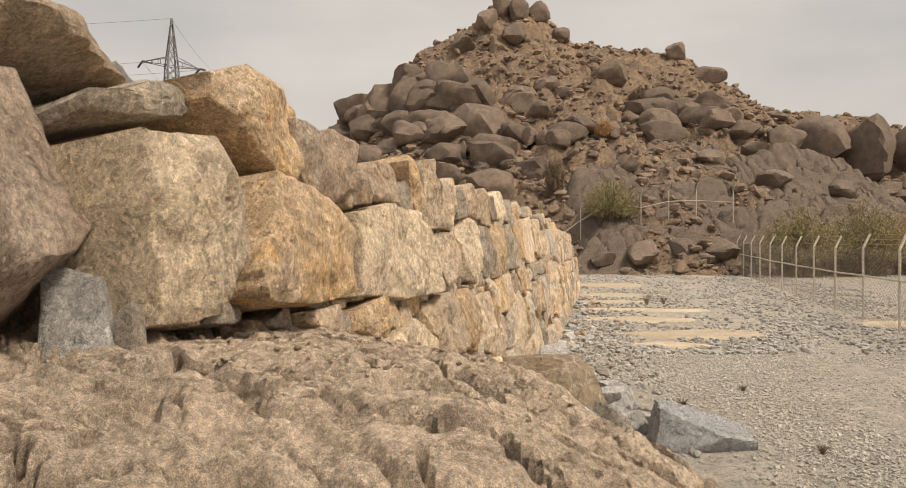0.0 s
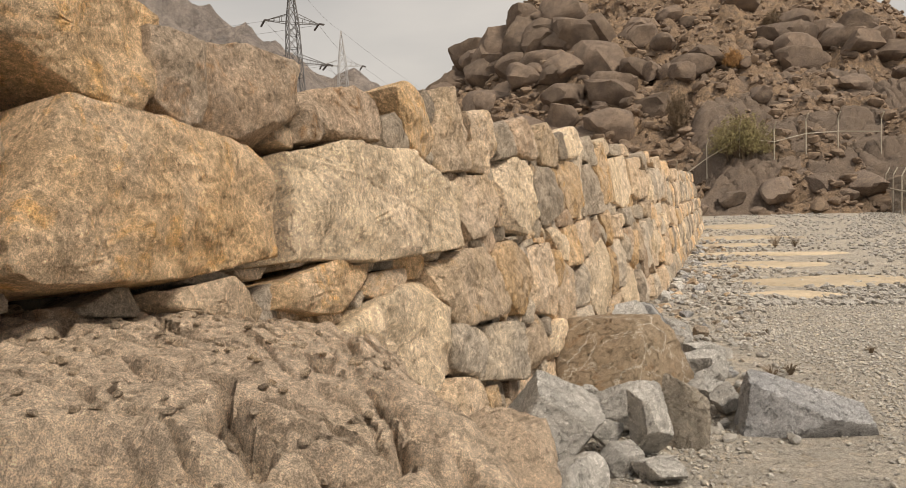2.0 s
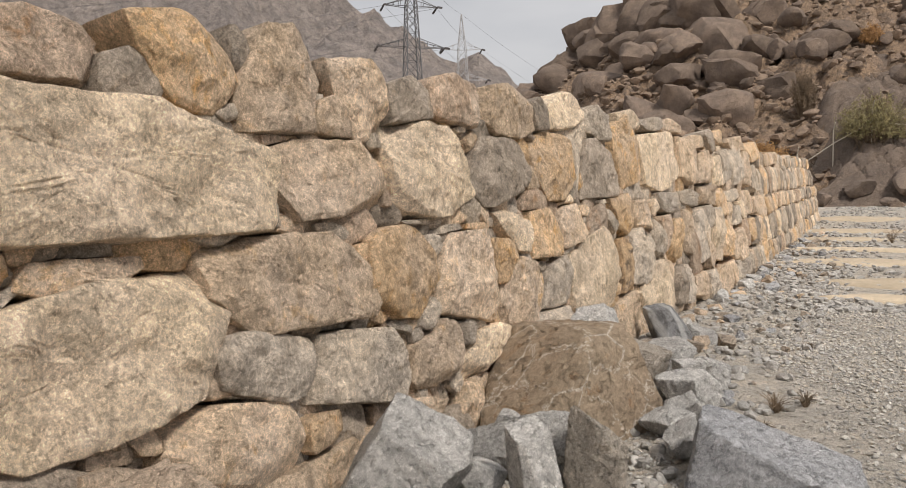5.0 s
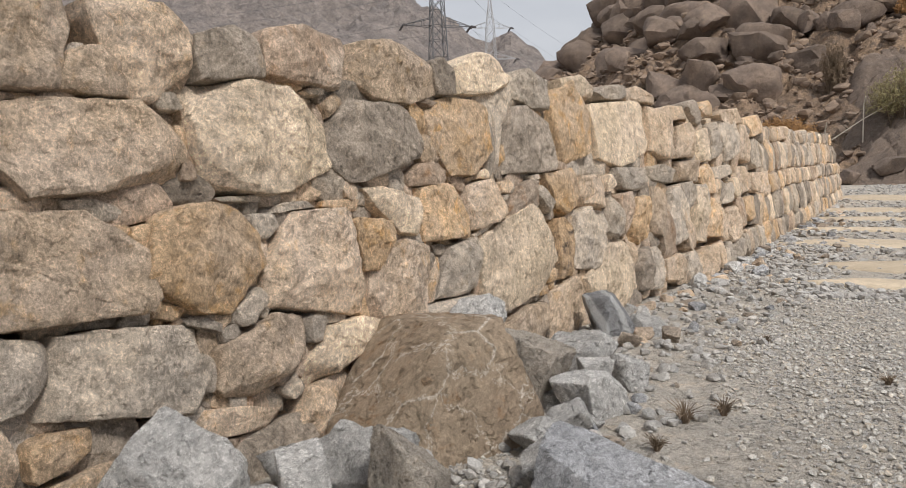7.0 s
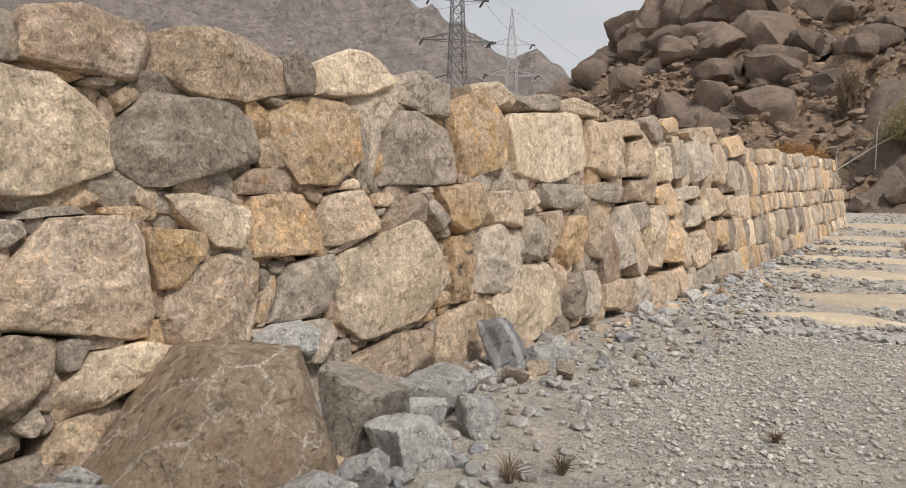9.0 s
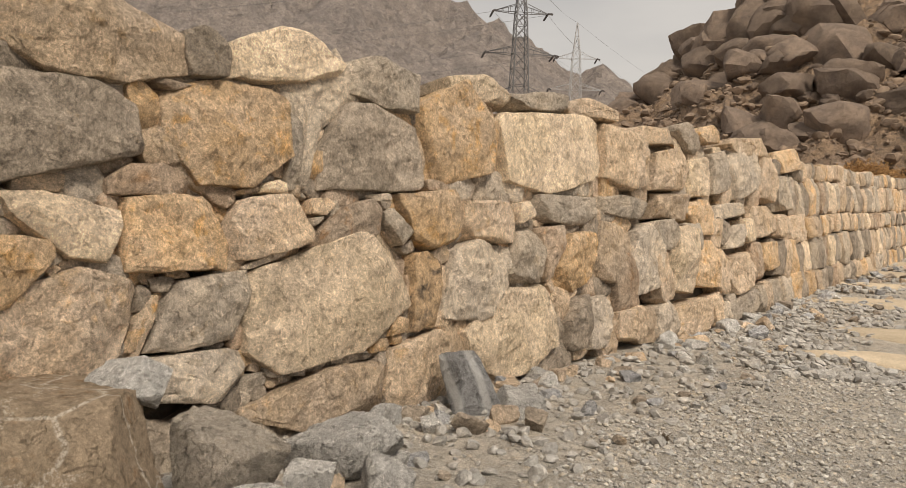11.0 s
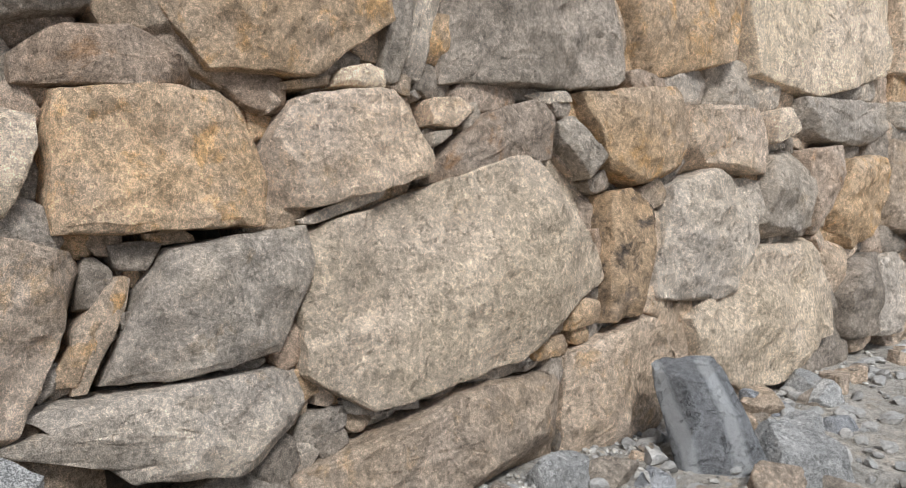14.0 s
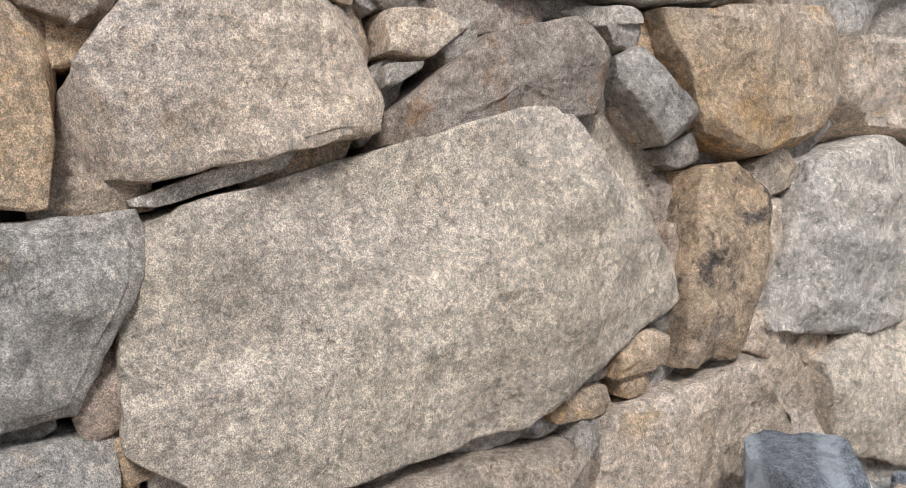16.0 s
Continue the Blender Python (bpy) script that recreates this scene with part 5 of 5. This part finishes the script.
loose_rock(2.04, 6.50, -0.04, (0.88, 0.42, 0.43), -8, BLUE_GRANITE, "long blue-grey granite slab lying on the gravel", 8, (0, 0), 2, 0.04, worn=0.08,
           faces=((0.40, -0.25, 0.85, 0.40), (-1, -0.1, 0.12, 0.7), (-0.2, -1, 0.3, 0.5), (0.3, -0.75, -0.35, 0.62), (1, 0, 0.2, 0.95), (0, 1, 0.1, 0.6), (0, 0, -1, 0.55)))
loose_rock(0.76, 6.44, 0.0, (0.74, 0.46, 0.36), 8, GRANITE, "long rough granite rock lying at the foot of the wall", 4, (0, 0), 5, 0.06)
loose_rock(1.02, 5.92, -0.03, (0.24, 0.24, 0.50), 20, GRANITE, "upright brownish granite block among the fallen rocks", 21, (4, -10), 2, 0.04, worn=0.1)
loose_rock(1.27, 6.24, -0.03, (0.36, 0.36, 0.50), 60, SLAB_ROCK_PALE, "weathered brown-grey rock among the fallen rocks", 5, (0, 0), 5, 0.06)
loose_rock(1.00, 7.78, 0.50, (0.34, 0.26, 0.22), 35, GRANITE, "pale granite block lying on the brown boulder", 14, (0, 4), 3, 0.04)
loose_rock(1.30, 8.05, -0.04, (0.46, 0.4, 0.50), 20, SLAB_ROCK_PALE, "brown-grey rock leaning on the boulder", 9, (0, 0), 4, 0.06)
loose_rock(1.36, 8.78, -0.05, (0.58, 0.44, 0.36), 30, GRANITE, "pale angular granite rock lying on the gravel", 15, (0, 0), 4, 0.06)
for x, y, z, size, turn, seed in (
        (1.62, 7.95, -0.03, (0.42, 0.34, 0.30), 45, 10), (1.58, 8.18, 0.12, (0.26, 0.24, 0.16), -30, 11), (1.76, 8.50, -0.02, (0.27, 0.25, 0.25), 12, 13), (1.57, 7.55, -0.02, (0.28, 0.26, 0.24), 12, 23), (0.62, 6.84, 0.06, (0.2, 0.18, 0.18), 50, 24),
        (1.66, 10.30, -0.10, (0.42, 0.3, 0.24), 20, 17), (0.55, 5.35, -0.1, (0.4, 0.34, 0.30), 80, 18), (0.80, 5.62, 0.0, (0.24, 0.22, 0.18), 20, 19), (0.72, 5.98, 0.05, (0.26, 0.24, 0.2), 70, 20), (1.10, 6.55, 0.0, (0.3, 0.26, 0.24), 70, 25), (1.62, 6.9, 0.0, (0.3, 0.28, 0.22), 30, 26), (1.50, 7.25, 0.0, (0.34, 0.28, 0.2), 5, 22), (1.0, 5.5, 0.0, (0.3, 0.26, 0.16), 5, 28)):
    loose_rock(x, y, z, size, turn, seed=seed)
loose_rock(1.42, 10.22, -0.06, (0.32, 0.30, 0.46), 30, BANDED, "dark grey granite block with white quartz bands leaning on the wall", 27, (-6, -24), 1, 0.03, worn=0.06,
           faces=((1, 0.1, 0, 0.62), (-1, 0.1, 0.1, 0.62), (0.1, -1, 0.1, 0.62), (0, 1, 0, 0.62), (0.35, -0.2, 1, 0.85), (0, 0, -1, 0.9), (0.8, -0.6, 0.3, 0.68)))
rrng = random.Random(8)
for _ in range(260):
    u = 7.5 + 22 * rrng.random() ** 1.4
    out = 0.1 + 1.25 * rrng.random() ** 1.7
    s = rrng.uniform(0.06, 0.26) * (1.25 - 0.5 * out)
    p = wall_at(u, 0, out)
    loose_rock(p.x, p.y, ground_z(p.x, p.y) - 0.2 * s, (s, s * rrng.uniform(0.7, 1), s * rrng.uniform(0.5, 0.85)), rrng.uniform(0, 360), rrng.choice((GRANITE, GRANITE, BLUE_GRANITE, TONES["tan"], TONES["dark"])),
               label="small broken rock at the foot of the wall")

PEBBLE = rock_material("mixed_gravel", (0.44, 0.43, 0.41), (0.50, 0.47, 0.43), (0.32, 0.30, 0.275), 0.5, island=True, relief=0.3)
PALE_PEBBLE = rock_material("pale_gravel", (0.62, 0.60, 0.56), (0.54, 0.51, 0.46), (0.56, 0.47, 0.36), 0.5, island=True, relief=0.3)


def on_ground(x0, x1, y0, y1, bias):
    def place(rng):
        while True:
            x, y = x0 + (x1 - x0) * rng.random(), y0 + (y1 - y0) * rng.random() ** bias
            if x > wall_at(y, 0).x - 0.05 and noise.noise((x * 0.8, y * 0.35, 5)) + 0.42 > rng.random() * 0.8 and (y > 5.3 - 0.0 or x > 1.2):
                return x, y, ground_z(x, y), 1.0
    return place


strewn("gravel", 30000, 31, on_ground(0.6, 7.5, 4.6, 17, 1.25), (0.006, 0.032), PEBBLE, "loose grey gravel on the wadi floor", 9, 1, 0.3)
strewn("pale_gravel", 9000, 32, on_ground(0.6, 6.5, 4.6, 15, 1.1), (0.01, 0.05), PALE_PEBBLE, "scattered whitish pebbles on the wadi floor", 7, 1, 0.3)
strewn("far_gravel", 7000, 33, on_ground(2.5, 16, 13, 42, 1.5), (0.04, 0.14), PEBBLE, "grey gravel spread over the far wadi floor", 7, 1, 0.3)
strewn("wall_foot_rubble", 1500, 35, lambda rng: (lambda p: (p.x, p.y, ground_z(p.x, p.y), 1.0))(wall_at(6.5 + 14 * rng.random() ** 1.3, 0, 0.05 + 1.6 * rng.random() ** 1.6)), (0.015, 0.10), PEBBLE, "angular grey rubble strewn along the wall's foot", 9, 2, 0.3)
strewn("outcrop_grit", 500, 34, lambda rng: (lambda x, y: (x, y, outcrop_z(x, y), 1.0))(rng.uniform(-1.1, 0.2), rng.uniform(1.9, 3.8)), (0.006, 0.028), TONES["tan"], "fine grit lying on the bedrock", 5, 1, 0.2)

# ---- shrubs ----
LEAF_GREEN = plain_material("olive_dry_foliage", (0.30, 0.26, 0.125), 0.8, vary=0.4, scale=3)
LEAF_RUST = plain_material("rust_dry_twigs", (0.42, 0.24, 0.10), 0.85, vary=0.35, scale=3)
LEAF_BROWN = plain_material("brown_dry_twigs", (0.20, 0.145, 0.095), 0.85, vary=0.35, scale=3)


def shrub(x, y, z, w, h, material, label, seed, twigs=420, leaves=15):
    """A thorny bush: a fan of bent twigs, each with small leaf tufts, ragged at the rim."""
    rng = random.Random(seed)
    root = new("shrub")
    root.matrix_world = pose(x, y, z)
    tagged(root, label, "shrub", "desert shrubs")
    wood, leaf = bmesh.new(), bmesh.new()
    for _ in range(twigs):
        a, reach, lift = rng.uniform(0, 2 * math.pi), rng.random() ** 0.6, rng.uniform(0.35, 1.0)
        start = Vector((rng.gauss(0, 0.10) * w, rng.gauss(0, 0.10) * w, -0.1))
        end = Vector((math.cos(a) * reach * w / 2, math.sin(a) * reach * w / 2, h * lift * (1 - 0.45 * reach * reach)))
        midp = start.lerp(end, 0.5) + Vector((rng.gauss(0, 0.06) * w, rng.gauss(0, 0.06) * w, 0.10 * h))
        tube(wood, start, midp, 0.016, 3)
        tube(wood, midp, end, 0.009, 3)
        for _ in range(leaves):
            c = midp.lerp(end, rng.uniform(0.1, 1.1)) + Vector((rng.gauss(0, 0.05), rng.gauss(0, 0.05), rng.gauss(0, 0.05))) * w * 0.5
            v = Vector((rng.gauss(0, 1), rng.gauss(0, 1), rng.gauss(0, 1) + 0.6)).normalized() * rng.uniform(0.05, 0.14)
            tube(leaf, c, c + v, 0.02, 3)
    part("branchwork", wood, LEAF_BROWN, root, sharp=0)
    part("foliage", leaf, material, root, sharp=0)


for x, y, w, h, mat, label in ((9.4, 46.9, 3.6, 3.0, LEAF_GREEN, "tall olive-brown thorn bush among the rocks"), (17.8, 40.5, 4.6, 3.6, LEAF_GREEN, "wide olive-green desert bush behind the fence"), (21.5, 41.5, 5.0, 4.0, LEAF_GREEN, "wide olive-green desert bush behind the fence"), (25.0, 42.5, 4.6, 3.4, LEAF_RUST, "rust-coloured dry bush behind the fence"),
                               (4.0, 49, 3.4, 1.3, LEAF_RUST, "low rust-coloured dry bush on the slope"), (6.6, 52, 1.5, 3.0, LEAF_BROWN, "bare reddish twiggy bush on the slope"), (11.0, 58, 1.6, 1.6, LEAF_RUST, "small dry bush on the slope"), (15.5, 66, 1.8, 1.5, LEAF_BROWN, "small dry bush on the slope"), (-8.6, 76.5, 1.6, 1.6, LEAF_BROWN, "bare little tree on the ridge"), (44.5, 68, 2.2, 2.6, LEAF_BROWN, "bare little tree on the ridge")):
    shrub(x, y, max(hill_z(x, y), apron_z(x, y)) if y > 44 else ground_z(x, y), w, h, mat, label, int(x * 7 + y), 420 if w > 3 else 160)

# ---- power lines ----
STEEL = plain_material("weathered_grey_steel", (0.16, 0.16, 0.165), 0.6, 0.4)
# the farther pylon is drawn fainter, in a paler grey
PALE_STEEL = plain_material("pale_grey_steel", (0.42, 0.42, 0.43), 0.6, 0.1)
INSULATOR = plain_material("dark_glazed_insulator", (0.08, 0.07, 0.07), 0.35)
ARMS = ((15.0, 4.2), (20.5, 4.8), (26.0, 3.8))


def pylon(x, y, turn, label, thin, steel):
    """Lattice tower: four tapering legs, crossed bracing, three cross-arms with strain insulators."""
    root = new("power_pylon")
    root.matrix_world = pose(x, y, -0.5, 0, 0, turn)
    tagged(root, label, "pylon", "power pylons")

    def half(z):
        return 3.2 - (3.2 - 1.15) * min(1, z / 14.0) if z < 14 else 1.15 - 0.45 * (z - 14) / 12 if z < 26 else 0.70 - 0.66 * (z - 26) / 6.5

    levels = [0, 4, 7.5, 10.8, 14, 16.4, 18.6, 20.6, 22.6, 24.4, 26, 28.0, 30.0, 32.4]
    corner = lambda i, z: Vector(((1, 1, -1, -1)[i] * half(z), (1, -1, -1, 1)[i] * half(z), z))
    for i in range(4):
        bm = bmesh.new()
        polytube(bm, [corner(i, a) for a in levels], thin, 4)
        part("leg", bm, steel, root, sharp=0)
        bm = bmesh.new()
        j = (i + 1) % 4
        for a, b in zip(levels, levels[1:]):
            tube(bm, corner(i, a), corner(j, b), thin * 0.6, 3)
            tube(bm, corner(j, a), corner(i, b), thin * 0.6, 3)
            tube(bm, corner(i, b), corner(j, b), thin * 0.6, 3)
        part("bracing", bm, steel, root, sharp=0)
    for z, reach in ARMS:
        for sgn in (1, -1):
            bm = bmesh.new()
            tip = Vector((sgn * reach, 0, z + 0.1))
            for yy in (1, -1):
                for zz in (0.0, 1.1):
                    tube(bm, (sgn * half(z), yy * half(z), z + zz), tip, thin * 0.7, 3)
                for f in (0.3, 0.6):
                    tube(bm, Vector((sgn * half(z), yy * half(z), z)).lerp(tip, f), Vector((sgn * half(z), yy * half(z), z + 1.1)).lerp(tip, f), thin * 0.5, 3)
            part("cross_arm", bm, steel, root, sharp=0)
            for yy in (1, -1):
                bm = bmesh.new()
                for k in range(9):
                    tube(bm, tip + Vector((0, yy * (0.15 + 0.2 * k), -0.05 * k)), tip + Vector((0, yy * (0.27 + 0.2 * k), -0.05 * k)), 0.15, 6)
                part("insulator", bm, INSULATOR, root, sharp=0)


PYLONS = ((-37.7, 106.0, 38.0), (-42.0, 143.0, 30.0))
pylon(*PYLONS[0], "dark steel lattice power pylon beyond the wall", 0.085, STEEL)
pylon(*PYLONS[1], "distant pale grey lattice power pylon", 0.06, PALE_STEEL)


def power_line(stations, offset, z, label):
    """One hanging cable from tower to tower."""
    bm = bmesh.new()
    pts = []
    for (x, y, a) in stations:
        pts.append(Vector((x + offset * math.cos(radians(a)), y + offset * math.sin(radians(a)), z)))
    for p, q in zip(pts, pts[1:]):
        n = 14
        hang = [p.lerp(q, i / n) - Vector((0, 0, (p - q).length * 0.10 * (i / n) * (1 - i / n))) for i in range(n + 1)]
        polytube(bm, hang, 0.022, 3)
    ob = part("power_cable", bm, STEEL, sharp=0)
    tagged(ob, label, "cable", "overhead power cables")


LINE = ((-150.0, 96.0, 60.0), PYLONS[0], PYLONS[1], (-30.0, 330.0, 10.0))
for z, reach in ARMS:
    for sgn in (1, -1):
        power_line(LINE, sgn * reach, z - 0.5, "thin overhead power cable against the sky")
power_line(LINE, 0, 31.9, "thin earth wire between the pylon tops")


# ---- dry weeds in the gravel ----
def weed(x, y, w, seed):
    rng = random.Random(seed)
    root = new("dry_weed")
    root.matrix_world = pose(x, y, ground_z(x, y))
    tagged(root, "small dry reddish-brown weed in the gravel", "weed", "dry weeds")
    bm = bmesh.new()
    for _ in range(70):
        a, r = rng.uniform(0, 6.28), rng.random() ** 0.7 * w / 2
        tip = Vector((math.cos(a) * r, math.sin(a) * r, w * rng.uniform(0.15, 0.6)))
        mid = tip * 0.5 + Vector((0, 0, w * 0.12))
        tube(bm, (rng.gauss(0, 0.006), rng.gauss(0, 0.006), -0.01), mid, 0.0022, 3)
        tube(bm, mid, tip, 0.0015, 3)
    part("foliage", bm, LEAF_BROWN, root, sharp=0)


for i, (x, y, w) in enumerate(((2.15, 7.9, 0.22), (2.35, 8.1, 0.18), (2.05, 7.45, 0.15), (2.9, 6.2, 0.14), (3.3, 9.0, 0.12), (6.0, 24.5, 0.8), (6.6, 24.8, 0.6), (2.6, 10.2, 0.12))):
    weed(x, y, w, 400 + i)
